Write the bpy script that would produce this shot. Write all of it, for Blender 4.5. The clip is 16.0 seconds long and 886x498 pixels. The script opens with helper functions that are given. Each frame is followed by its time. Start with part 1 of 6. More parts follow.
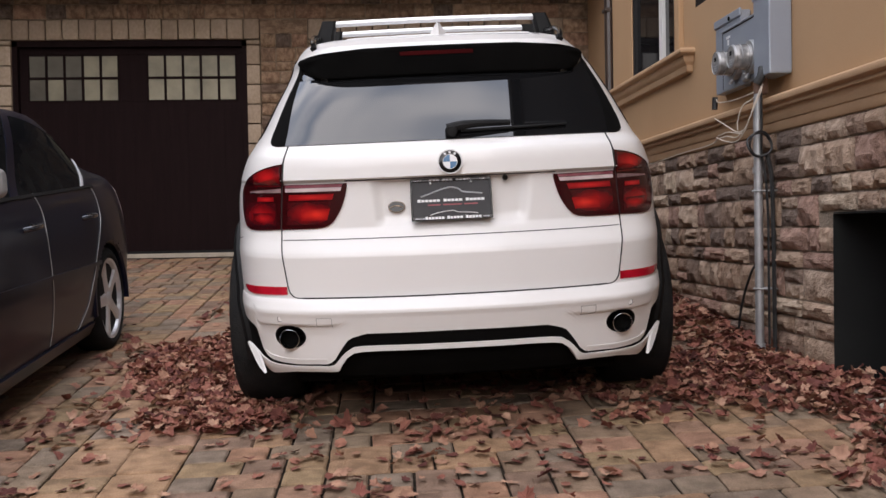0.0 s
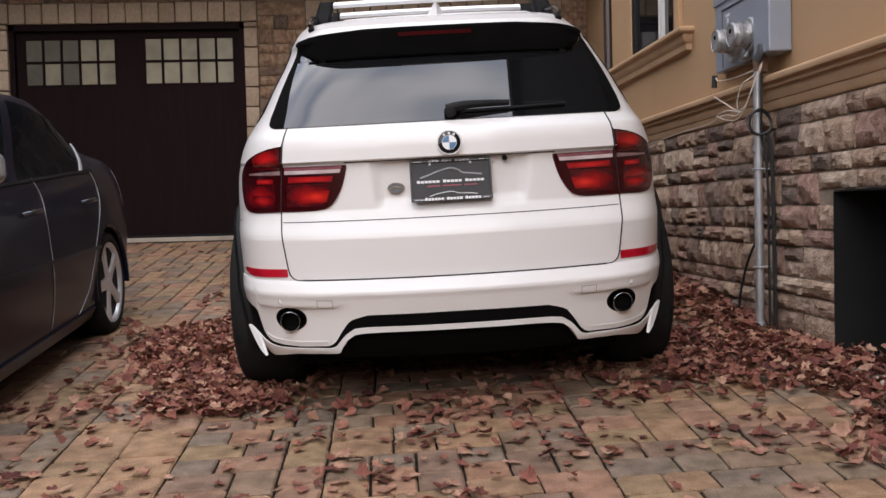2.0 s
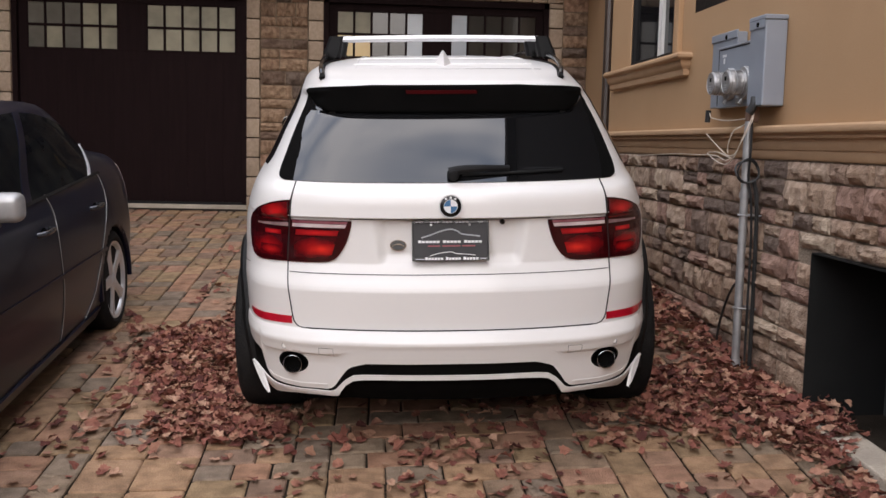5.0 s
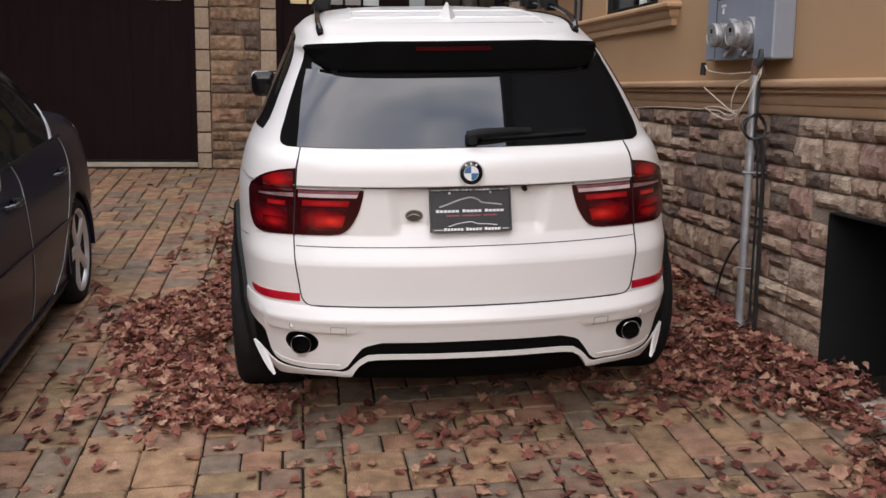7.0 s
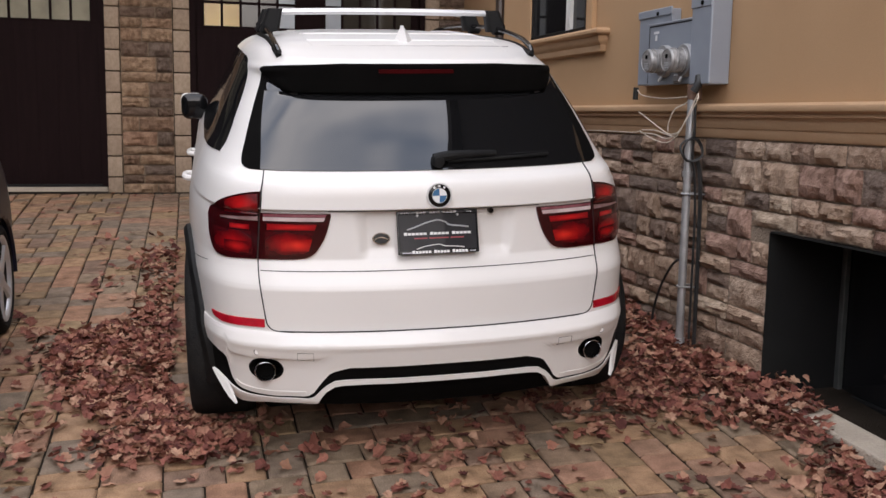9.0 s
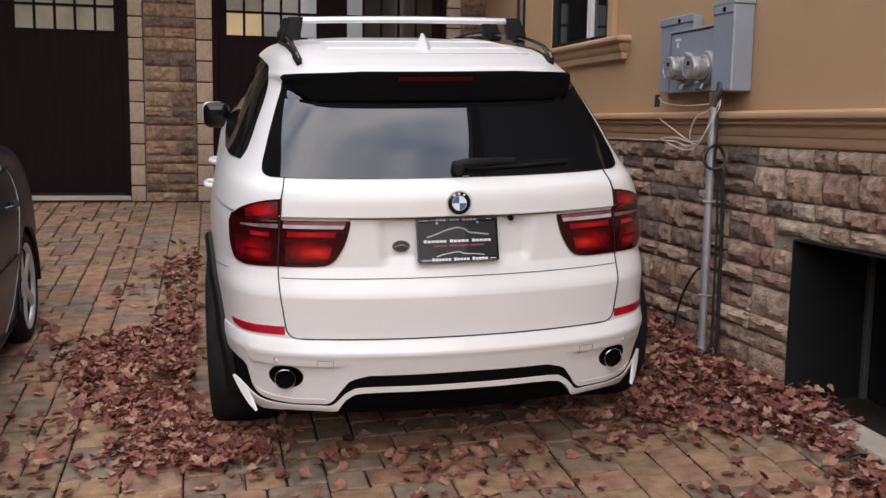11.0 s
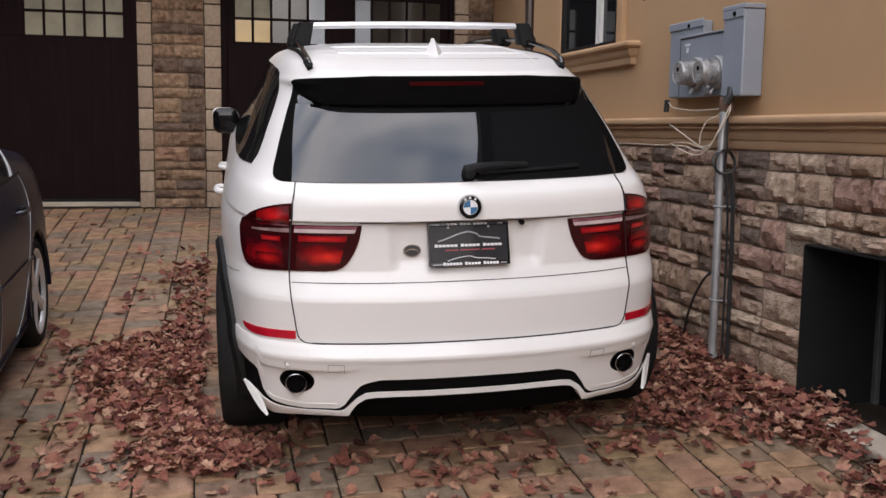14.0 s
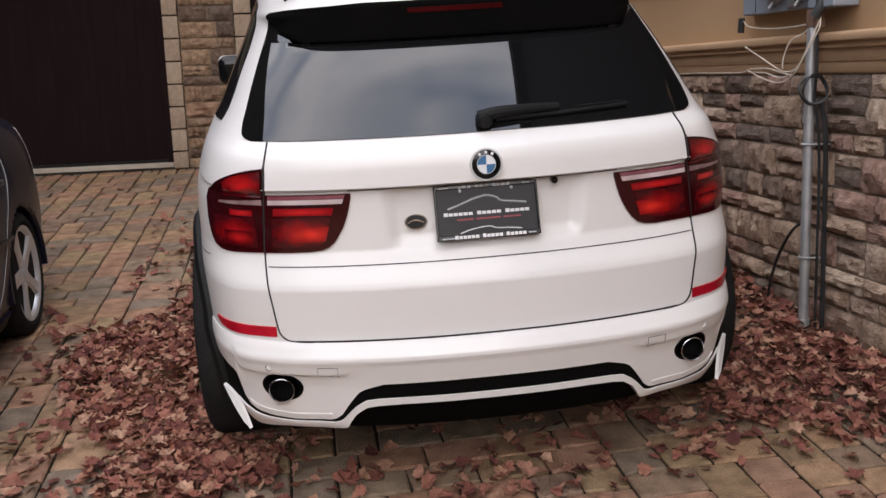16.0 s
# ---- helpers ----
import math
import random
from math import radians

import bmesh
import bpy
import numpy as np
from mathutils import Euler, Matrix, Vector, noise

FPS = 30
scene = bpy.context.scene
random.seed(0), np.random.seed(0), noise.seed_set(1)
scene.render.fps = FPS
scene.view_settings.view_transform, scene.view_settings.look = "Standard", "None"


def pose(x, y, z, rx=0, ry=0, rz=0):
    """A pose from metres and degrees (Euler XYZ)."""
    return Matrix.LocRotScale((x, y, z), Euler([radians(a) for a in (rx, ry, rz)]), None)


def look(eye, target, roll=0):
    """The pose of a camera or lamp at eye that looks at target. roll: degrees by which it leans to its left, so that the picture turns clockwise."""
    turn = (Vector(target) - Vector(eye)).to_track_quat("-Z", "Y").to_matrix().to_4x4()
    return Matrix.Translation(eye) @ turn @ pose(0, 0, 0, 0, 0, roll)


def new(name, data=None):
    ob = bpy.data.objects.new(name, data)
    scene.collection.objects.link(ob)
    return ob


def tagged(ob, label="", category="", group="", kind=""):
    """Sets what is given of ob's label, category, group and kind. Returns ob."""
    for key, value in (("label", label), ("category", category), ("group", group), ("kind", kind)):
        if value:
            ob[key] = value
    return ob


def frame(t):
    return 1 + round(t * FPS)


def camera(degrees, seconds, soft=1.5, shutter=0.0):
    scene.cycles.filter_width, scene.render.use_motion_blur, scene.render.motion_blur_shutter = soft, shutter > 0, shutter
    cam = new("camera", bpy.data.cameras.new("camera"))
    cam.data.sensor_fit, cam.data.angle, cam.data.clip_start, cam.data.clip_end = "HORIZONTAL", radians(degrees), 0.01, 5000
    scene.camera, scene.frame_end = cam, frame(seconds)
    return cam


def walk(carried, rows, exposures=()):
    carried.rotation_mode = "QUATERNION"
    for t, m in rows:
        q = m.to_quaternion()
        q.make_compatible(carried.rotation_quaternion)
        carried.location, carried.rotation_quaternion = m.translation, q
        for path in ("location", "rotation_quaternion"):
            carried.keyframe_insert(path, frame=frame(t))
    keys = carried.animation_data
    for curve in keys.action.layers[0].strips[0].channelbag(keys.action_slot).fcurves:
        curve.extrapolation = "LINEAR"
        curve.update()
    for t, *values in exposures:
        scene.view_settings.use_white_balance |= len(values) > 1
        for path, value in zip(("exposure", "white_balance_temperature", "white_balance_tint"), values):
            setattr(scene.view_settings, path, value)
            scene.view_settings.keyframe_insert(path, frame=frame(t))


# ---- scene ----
cam = camera(48.6, 16.0)
PATH = [
    (0, (-0.282, -3.736, 0.763), (-0.148, -1.74, 0.723), -1.0),
    (0.5, (-0.28, -3.729, 0.763), (-0.143, -1.735, 0.703), -1.4),
    (1, (-0.281, -3.73, 0.755), (-0.143, -1.736, 0.685), -1.4),
    (1.5, (-0.282, -3.733, 0.759), (-0.147, -1.739, 0.684), -1.3),
    (2, (-0.282, -3.734, 0.76), (-0.149, -1.74, 0.683), -1.5),
    (2.5, (-0.283, -3.728, 0.764), (-0.159, -1.733, 0.698), -1.5),
    (3, (-0.296, -3.737, 0.768), (-0.161, -1.742, 0.732), -0.8),
    (3.2, (-0.305, -3.747, 0.777), (-0.161, -1.752, 0.757), -0.3),
    (5.3, (-0.356, -3.917, 1.324), (-0.197, -1.941, 1.06), 1.4),
    (5.5, (-0.392, -3.89, 1.336), (-0.228, -1.918, 1.043), 1.3),
    (6, (-0.527, -3.824, 1.325), (-0.25, -1.87, 0.999), -1.5),
    (6.5, (-0.587, -3.655, 1.31), (-0.298, -1.707, 0.958), -0.7),
    (7, (-0.658, -3.602, 1.325), (-0.356, -1.651, 1.005), 0.8),
    (7.5, (-0.814, -3.547, 1.323), (-0.349, -1.625, 1.022), 1.0),
    (8, (-0.923, -3.509, 1.314), (-0.375, -1.609, 1.015), 1.6),
    (8.5, (-0.948, -3.501, 1.31), (-0.439, -1.589, 1.018), 1.8),
    (9, (-0.938, -3.533, 1.315), (-0.419, -1.62, 1.046), 1.0),
    (9.5, (-0.924, -3.524, 1.31), (-0.413, -1.609, 1.043), 0.8),
    (10, (-0.924, -3.528, 1.311), (-0.432, -1.606, 1.063), 0.8),
    (12.5, (-0.94, -3.522, 1.307), (-0.468, -1.596, 1.048), 0.9),
    (13, (-0.94, -3.519, 1.306), (-0.466, -1.593, 1.052), 0.9),
    (13.5, (-0.94, -3.533, 1.301), (-0.469, -1.603, 1.07), 0.9),
    (14, (-0.946, -3.523, 1.299), (-0.482, -1.592, 1.061), 0.8),
    (14.5, (-0.946, -3.497, 1.296), (-0.507, -1.564, 1.032), 0.7),
    (15, (-0.887, -3.351, 1.285), (-0.486, -1.421, 0.949), -0.1),
    (15.5, (-0.725, -3.068, 1.291), (-0.45, -1.113, 0.973), -1.1),
    (16, (-0.577, -2.811, 1.284), (-0.271, -0.866, 0.933), -2.1),
]
walk(cam, [(t, look(eye, target, roll)) for t, eye, target, roll in PATH], [(0.0, 0.84, 6600, 16), (3.2, 0.84, 6600, 16), (5.3, 0.80, 6700, 16), (16.0, 0.76, 6650, 16)])

# ---- world and light ----
world = bpy.data.worlds.new("overcast_sky")
scene.world = world
world.use_nodes = True
wn, wl = world.node_tree.nodes, world.node_tree.links
wn.clear()
w_out, w_bg, w_bg2, w_mix = (wn.new(k) for k in ("ShaderNodeOutputWorld", "ShaderNodeBackground", "ShaderNodeBackground", "ShaderNodeAddShader"))
w_sky = wn.new("ShaderNodeTexSky")
w_sky.sky_type, w_sky.sun_disc = "NISHITA", False
w_sky.sun_elevation, w_sky.sun_rotation = radians(28), radians(188)
w_bg.inputs["Strength"].default_value = 0.05
wl.new(w_sky.outputs["Color"], w_bg.inputs["Color"])
w_co, w_noise, w_ramp = wn.new("ShaderNodeTexCoord"), wn.new("ShaderNodeTexNoise"), wn.new("ShaderNodeValToRGB")
w_noise.inputs["Scale"].default_value, w_noise.inputs["Detail"].default_value = 2.3, 2.0
w_noise.inputs["Distortion"].default_value = 0.15
w_ramp.color_ramp.elements[0].position, w_ramp.color_ramp.elements[0].color = 0.38, (0.25, 0.33, 0.45, 1)
w_ramp.color_ramp.elements[1].position, w_ramp.color_ramp.elements[1].color = 0.62, (0.92, 0.93, 0.94, 1)
# the cloud cover is brightest overhead
w_sep, w_up, w_dim = wn.new("ShaderNodeSeparateXYZ"), wn.new("ShaderNodeMapRange"), wn.new("ShaderNodeMix")
w_dim.data_type, w_dim.blend_type = "RGBA", "MULTIPLY"
w_dim.inputs["Factor"].default_value = 1.0
for key, value in (("From Min", -0.1), ("From Max", 1.0), ("To Min", 0.78), ("To Max", 1.0)):
    w_up.inputs[key].default_value = value
w_map = wn.new("ShaderNodeMapping")
w_map.inputs["Scale"].default_value = (0.8, 1.35, 1.0)
wl.new(w_co.outputs["Generated"], w_map.inputs["Vector"])
wl.new(w_map.outputs[0], w_noise.inputs["Vector"])
wl.new(w_co.outputs["Generated"], w_sep.inputs[0])
wl.new(w_sep.outputs["Z"], w_up.inputs["Value"])
wl.new(w_noise.outputs["Fac"], w_ramp.inputs["Fac"])
wl.new(w_ramp.outputs["Color"], w_dim.inputs["A"])
wl.new(w_up.outputs[0], w_dim.inputs["B"])
wl.new(w_dim.outputs["Result"], w_bg2.inputs["Color"])
w_bg2.inputs["Strength"].default_value = 2.0
wl.new(w_bg.outputs[0], w_mix.inputs[0])
wl.new(w_bg2.outputs[0], w_mix.inputs[1])
wl.new(w_mix.outputs[0], w_out.inputs["Surface"])
sun = new("sun", bpy.data.lights.new("sun", "SUN"))
sun.data.energy, sun.data.angle, sun.data.color = 0.6, radians(60), (1.0, 0.96, 0.9)
sun.matrix_world = look((-2, -14, 7.5), (0, 0, 0))


# ---- materials ----
def material(name, color, rough=0.5, metal=0.0, coat=0.0, ior=1.5, color2=None, scale=8.0, detail=6.0, bump=0.0, bump_scale=60.0, fine=0.0,
             rand=None, stops=None, rough2=None, emit=0.0, alpha=1.0, coords="Object", stretch=(1, 1, 1), coat_rough=0.03, spec=0.5):
    """A principled material with two scales of variation. rand: 'object' or 'island' picks a colour from stops for each piece."""
    m = bpy.data.materials.new(name)
    m.use_nodes = True
    n, l = m.node_tree.nodes, m.node_tree.links
    b = n["Principled BSDF"]
    b.inputs["Roughness"].default_value, b.inputs["Metallic"].default_value = rough, metal
    b.inputs["Coat Weight"].default_value, b.inputs["Coat Roughness"].default_value = coat, coat_rough
    b.inputs["IOR"].default_value = ior
    b.inputs["Specular IOR Level"].default_value = spec
    b.inputs["Alpha"].default_value = alpha
    co, mp = n.new("ShaderNodeTexCoord"), n.new("ShaderNodeMapping")
    mp.inputs["Scale"].default_value = stretch
    l.new(co.outputs[coords], mp.inputs["Vector"])
    big, small = n.new("ShaderNodeTexNoise"), n.new("ShaderNodeTexNoise")
    big.inputs["Scale"].default_value, big.inputs["Detail"].default_value = scale, detail
    small.inputs["Scale"].default_value, small.inputs["Detail"].default_value = bump_scale, 4
    l.new(mp.outputs[0], big.inputs["Vector"]), l.new(mp.outputs[0], small.inputs["Vector"])
    base = None
    if rand:
        if rand == "object":
            src = n.new("ShaderNodeObjectInfo").outputs["Random"]
        else:
            src = n.new("ShaderNodeNewGeometry").outputs["Random Per Island"]
        ramp = n.new("ShaderNodeValToRGB")
        ramp.color_ramp.interpolation = "CONSTANT" if len(stops) > 3 else "LINEAR"
        while len(ramp.color_ramp.elements) < len(stops):
            ramp.color_ramp.elements.new(0.5)
        for k, c in enumerate(stops):
            ramp.color_ramp.elements[k].position = k / len(stops)
            ramp.color_ramp.elements[k].color = (*c, 1)
        l.new(src, ramp.inputs["Fac"])
        base = ramp.outputs["Color"]
        vec = n.new("ShaderNodeVectorMath")
        vec.operation = "ADD"
        push = n.new("ShaderNodeVectorMath")
        push.operation = "SCALE"
        push.inputs[0].default_value = (17.0, 31.0, 11.0)
        l.new(src, push.inputs["Scale"])
        l.new(mp.outputs[0], vec.inputs[0]), l.new(push.outputs[0], vec.inputs[1])
        l.new(vec.outputs[0], big.inputs["Vector"])
    mix = n.new("ShaderNodeMix")
    mix.data_type = "RGBA"
    second = color2 or tuple(v * 0.8 for v in color)
    if base is not None:
        l.new(base, mix.inputs["A"])
        mul = n.new("ShaderNodeMix")
        mul.data_type, mul.blend_type = "RGBA", "MULTIPLY"
        mul.inputs["Factor"].default_value = 1.0
        mul.inputs["B"].default_value = (*(color2 or (0.7, 0.7, 0.7)), 1)
        l.new(base, mul.inputs["A"])
        l.new(mul.outputs["Result"], mix.inputs["B"])
    else:
        mix.inputs["A"].default_value, mix.inputs["B"].default_value = (*color, 1), (*second, 1)
    contrast = n.new("ShaderNodeMapRange")
    contrast.inputs["From Min"].default_value, contrast.inputs["From Max"].default_value = 0.35, 0.65
    l.new(big.outputs["Fac"], contrast.inputs["Value"])
    l.new(contrast.outputs[0], mix.inputs["Factor"])
    colour = mix.outputs["Result"]
    if fine:
        grain = n.new("ShaderNodeMix")
        grain.data_type, grain.blend_type = "RGBA", "OVERLAY"
        grain.inputs["Factor"].default_value = fine
        l.new(colour, grain.inputs["A"]), l.new(small.outputs["Fac"], grain.inputs["B"])
        colour = grain.outputs["Result"]
    l.new(colour, b.inputs["Base Color"])
    if rough2 is not None:
        rr = n.new("ShaderNodeMapRange")
        rr.inputs["To Min"].default_value, rr.inputs["To Max"].default_value = rough, rough2
        l.new(big.outputs["Fac"], rr.inputs["Value"]), l.new(rr.outputs[0], b.inputs["Roughness"])
    if bump:
        bp = n.new("ShaderNodeBump")
        bp.inputs["Strength"].default_value, bp.inputs["Distance"].default_value = min(1.0, bump * 4), bump * 0.05
        l.new(small.outputs["Fac"], bp.inputs["Height"]), l.new(bp.outputs[0], b.inputs["Normal"])
    if emit:
        b.inputs["Emission Strength"].default_value = emit
        b.inputs["Emission Color"].default_value = (*color, 1)
    return m


STONE = [(0.500, 0.358, 0.264), (0.385, 0.273, 0.197), (0.530, 0.417, 0.314), (0.270, 0.194, 0.152), (0.450, 0.323, 0.235), (0.385, 0.247, 0.193), (0.520, 0.391, 0.296), (0.215, 0.160, 0.130), (0.345, 0.241, 0.180)]
BROWN = [(0.400, 0.262, 0.172), (0.315, 0.205, 0.138), (0.460, 0.310, 0.205), (0.235, 0.162, 0.120), (0.395, 0.245, 0.165), (0.370, 0.255, 0.172), (0.210, 0.155, 0.122), (0.425, 0.290, 0.190)]
PAVE = [(0.385, 0.238, 0.142), (0.300, 0.205, 0.136), (0.425, 0.262, 0.152), (0.278, 0.208, 0.148), (0.398, 0.222, 0.140), (0.360, 0.246, 0.140), (0.262, 0.197, 0.145), (0.405, 0.228, 0.150), (0.335, 0.222, 0.128), (0.272, 0.176, 0.124), (0.372, 0.222, 0.146), (0.300, 0.218, 0.148)]
LEAF = [(0.425, 0.240, 0.160), (0.268, 0.106, 0.075), (0.481, 0.289, 0.196), (0.162, 0.058, 0.045), (0.315, 0.132, 0.092), (0.388, 0.199, 0.136), (0.231, 0.084, 0.061), (0.116, 0.041, 0.034), (0.361, 0.165, 0.112), (0.296, 0.114, 0.082), (0.185, 0.066, 0.051), (0.407, 0.225, 0.147), (0.250, 0.092, 0.068)]
M = {
    "stone": material("rock_faced_stone", (0, 0, 0), 0.9, rand="object", stops=STONE, color2=(0.55, 0.51, 0.48), scale=5, bump=0.24, bump_scale=20, fine=0.24, spec=0.2, stretch=(0.09, 1, 0.45)),
    "brown_stone": material("brown_stone", (0, 0, 0), 0.9, rand="object", stops=BROWN, color2=(0.52, 0.48, 0.46), scale=5, bump=0.42, bump_scale=24, fine=0.42, spec=0.2, stretch=(0.09, 1, 0.45)),
    "quoin": material("cast_stone", (0, 0, 0), 0.85, rand="object", stops=[(0.40, 0.305, 0.225), (0.43, 0.335, 0.25), (0.36, 0.27, 0.20)], color2=(0.8, 0.79, 0.76), scale=6, bump=0.1, bump_scale=90, fine=0.15, spec=0.2),
    "mortar_brown": material("brown_mortar", (0.30, 0.225, 0.16), 0.95, color2=(0.22, 0.165, 0.115), scale=14, bump=0.3, bump_scale=90, spec=0.2),
    "mortar": material("mortar", (0.42, 0.33, 0.25), 0.95, color2=(0.32, 0.25, 0.19), scale=14, bump=0.3, bump_scale=90, spec=0.2),
    "joint_mortar": material("plinth_mortar", (0.32, 0.25, 0.19), 0.95, color2=(0.22, 0.172, 0.13), scale=14, bump=0.3, bump_scale=90, spec=0.2),
    "stucco": material("beige_stucco", (0.425, 0.266, 0.145), 0.85, color2=(0.40, 0.247, 0.133), scale=1.6, bump=0.05, bump_scale=220, fine=0.12, spec=0.25),
    "cornice": material("beige_cornice", (0.445, 0.288, 0.168), 0.8, color2=(0.40, 0.25, 0.142), scale=3.5, bump=0.08, bump_scale=150, fine=0.15, spec=0.25),
    "paver": material("concrete_paver", (0, 0, 0), 0.85, rand="object", stops=PAVE, color2=(0.58, 0.56, 0.54), scale=13, bump=0.20, bump_scale=150, fine=0.40, rough2=0.72, spec=0.3),
    "paver_far": material("concrete_paver_joined", (0, 0, 0), 0.85, rand="island", stops=PAVE, color2=(0.58, 0.56, 0.54), scale=13, bump=0.20, bump_scale=150, fine=0.40, rough2=0.72, spec=0.3),
    "sand": material("joint_sand", (0.04, 0.03, 0.022), 0.98, color2=(0.025, 0.019, 0.014), scale=5, bump=0.4, bump_scale=120, spec=0.1),
    "concrete": material("grey_concrete", (0.48, 0.41, 0.33), 0.9, color2=(0.36, 0.305, 0.245), scale=4, bump=0.2, bump_scale=80, fine=0.2, spec=0.2),
    "leaf": material("dry_leaf", (0, 0, 0), 0.8, rand="island", stops=LEAF, color2=(0.6, 0.56, 0.55), scale=30, bump=0.08, bump_scale=160, spec=0.2),
    "leaf_single": material("dry_leaf_single", (0, 0, 0), 0.8, rand="object", stops=LEAF, color2=(0.6, 0.56, 0.55), scale=30, bump=0.08, bump_scale=160, spec=0.2),
    "door": material("dark_brown_door", (0.0135, 0.0066, 0.0068), 0.6, color2=(0.0105, 0.0052, 0.0054), scale=3, bump=0.05, bump_scale=40, stretch=(8, 8, 0.6), rough2=0.75, spec=0.06),
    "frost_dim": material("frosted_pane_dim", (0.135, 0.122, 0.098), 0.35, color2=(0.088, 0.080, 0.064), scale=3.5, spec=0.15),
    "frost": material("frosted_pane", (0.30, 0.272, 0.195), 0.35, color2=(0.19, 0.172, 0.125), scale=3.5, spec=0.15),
    # near-black for unseen surfaces that darken reflections and hold back sky light
    "unseen_dark": material("unseen_dark_face", (0.024, 0.018, 0.015), 0.9, color2=(0.016, 0.012, 0.010), scale=6, bump=0.2, bump_scale=60, spec=0.1),
    "amber": material("amber_pane", (0.62, 0.42, 0.14), 0.3, color2=(0.55, 0.36, 0.12), scale=3, coat=0.3),
    "bluish": material("pane_blue_reflection", (0.42, 0.46, 0.50), 0.3, color2=(0.34, 0.37, 0.40), scale=2, coat=0.3),
    "dark_pane": material("dark_pane", (0.03, 0.026, 0.022), 0.08, color2=(0.045, 0.038, 0.03), scale=2),
    "window_glass": material("dark_window_glass", (0.008, 0.008, 0.009), 0.04, ior=1.45, color2=(0.012, 0.012, 0.012), spec=0.35),
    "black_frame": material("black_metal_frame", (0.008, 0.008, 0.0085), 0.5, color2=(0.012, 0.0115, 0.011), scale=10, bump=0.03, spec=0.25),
    "white_frame": material("white_vinyl", (0.62, 0.61, 0.58), 0.4, color2=(0.55, 0.54, 0.51), scale=5),
    "bright_trim": material("bright_trim", (0.70, 0.70, 0.72), 0.3, metal=0.3, color2=(0.62, 0.62, 0.64), scale=6),
    "dark_chrome": material("dark_chrome", (0.12, 0.122, 0.135), 0.22, metal=0.8, color2=(0.08, 0.082, 0.09), scale=9),
    "downspout": material("dark_brown_metal", (0.035, 0.022, 0.017), 0.4, color2=(0.045, 0.03, 0.022), scale=6),
    "white": material("pearl_white_paint", (0.775, 0.755, 0.73), 0.40, color2=(0.75, 0.73, 0.705), scale=1.3, coat=0.5, detail=3, rough2=0.42, spec=0.3),
    "grey_paint": material("dark_grey_metallic", (0.007, 0.008, 0.019), 0.34, metal=0.1, coat=0.22, coat_rough=0.10, spec=0.14, color2=(0.006, 0.007, 0.016), scale=2),
    "gloss_black": material("gloss_black", (0.005, 0.005, 0.0055), 0.15, color2=(0.007, 0.007, 0.008), spec=0.35),
    "tint": material("tinted_glass", (0.006, 0.006, 0.0065), 0.015, ior=1.72, color2=(0.006, 0.006, 0.0065)),
    "side_tint": material("side_glass", (0.006, 0.006, 0.007), 0.03, ior=1.2, spec=0.03, color2=(0.012, 0.012, 0.012)),
    "plastic": material("black_plastic", (0.006, 0.006, 0.0065), 0.6, color2=(0.009, 0.009, 0.009), scale=12, bump=0.05, bump_scale=300, spec=0.2),
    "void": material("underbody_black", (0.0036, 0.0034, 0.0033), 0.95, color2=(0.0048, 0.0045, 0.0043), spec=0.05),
    "groove": material("panel_gap", (0.012, 0.011, 0.011), 0.8, color2=(0.018, 0.017, 0.016)),
    "tyre": material("tyre_rubber", (0.012, 0.012, 0.0125), 0.85, color2=(0.018, 0.017, 0.016), scale=14, bump=0.15, bump_scale=120, spec=0.15),
    "alloy": material("silver_alloy", (0.66, 0.66, 0.67), 0.30, metal=0.55, color2=(0.56, 0.56, 0.57), scale=8),
    "chrome": material("chrome", (0.75, 0.75, 0.77), 0.16, metal=1.0, color2=(0.65, 0.65, 0.67), scale=10),
    "satin": material("satin_aluminium", (0.72, 0.72, 0.73), 0.33, metal=0.75, color2=(0.66, 0.66, 0.67), scale=4, stretch=(1, 30, 30)),
    "red_deep": material("deep_red_lens", (0.050, 0.002, 0.003), 0.4, color2=(0.036, 0.0015, 0.002), scale=9, spec=0.1),
    "red_dark": material("dark_red_lens", (0.034, 0.002, 0.003), 0.16, color2=(0.032, 0.0015, 0.0025), scale=9, coat=0.2),
    "pink": material("pink_lens", (0.30, 0.11, 0.13), 0.15, color2=(0.20, 0.05, 0.07), scale=20, coat=0.8),
    "clear": material("clear_lens", (0.66, 0.55, 0.54), 0.12, color2=(0.52, 0.40, 0.40), scale=14, coat=0.8),
    "clear_dim": material("smoked_clear_lens", (0.30, 0.20, 0.20), 0.12, color2=(0.17, 0.10, 0.10), scale=18, coat=0.8),
    "reveal": material("charcoal_reveal", (0.013, 0.0135, 0.013), 0.6, color2=(0.009, 0.009, 0.009), scale=3, bump=0.04, bump_scale=60, spec=0.2),
    "grey_frame": material("grey_metal_frame", (0.07, 0.072, 0.07), 0.5, color2=(0.05, 0.052, 0.05), scale=10, bump=0.03, spec=0.25),
    "reflector": material("red_reflector", (0.55, 0.012, 0.03), 0.18, color2=(0.42, 0.008, 0.02), scale=18, coat=0.6),
    "box_grey": material("grey_blue_enamel", (0.285, 0.312, 0.35), 0.42, color2=(0.255, 0.28, 0.318), scale=4, metal=0.1),
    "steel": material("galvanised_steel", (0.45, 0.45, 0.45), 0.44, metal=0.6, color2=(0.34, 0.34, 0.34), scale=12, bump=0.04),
    "meter_glass": material("meter_glass", (0.15, 0.145, 0.14), 0.10, color2=(0.34, 0.33, 0.32), scale=25, coat=0.8),
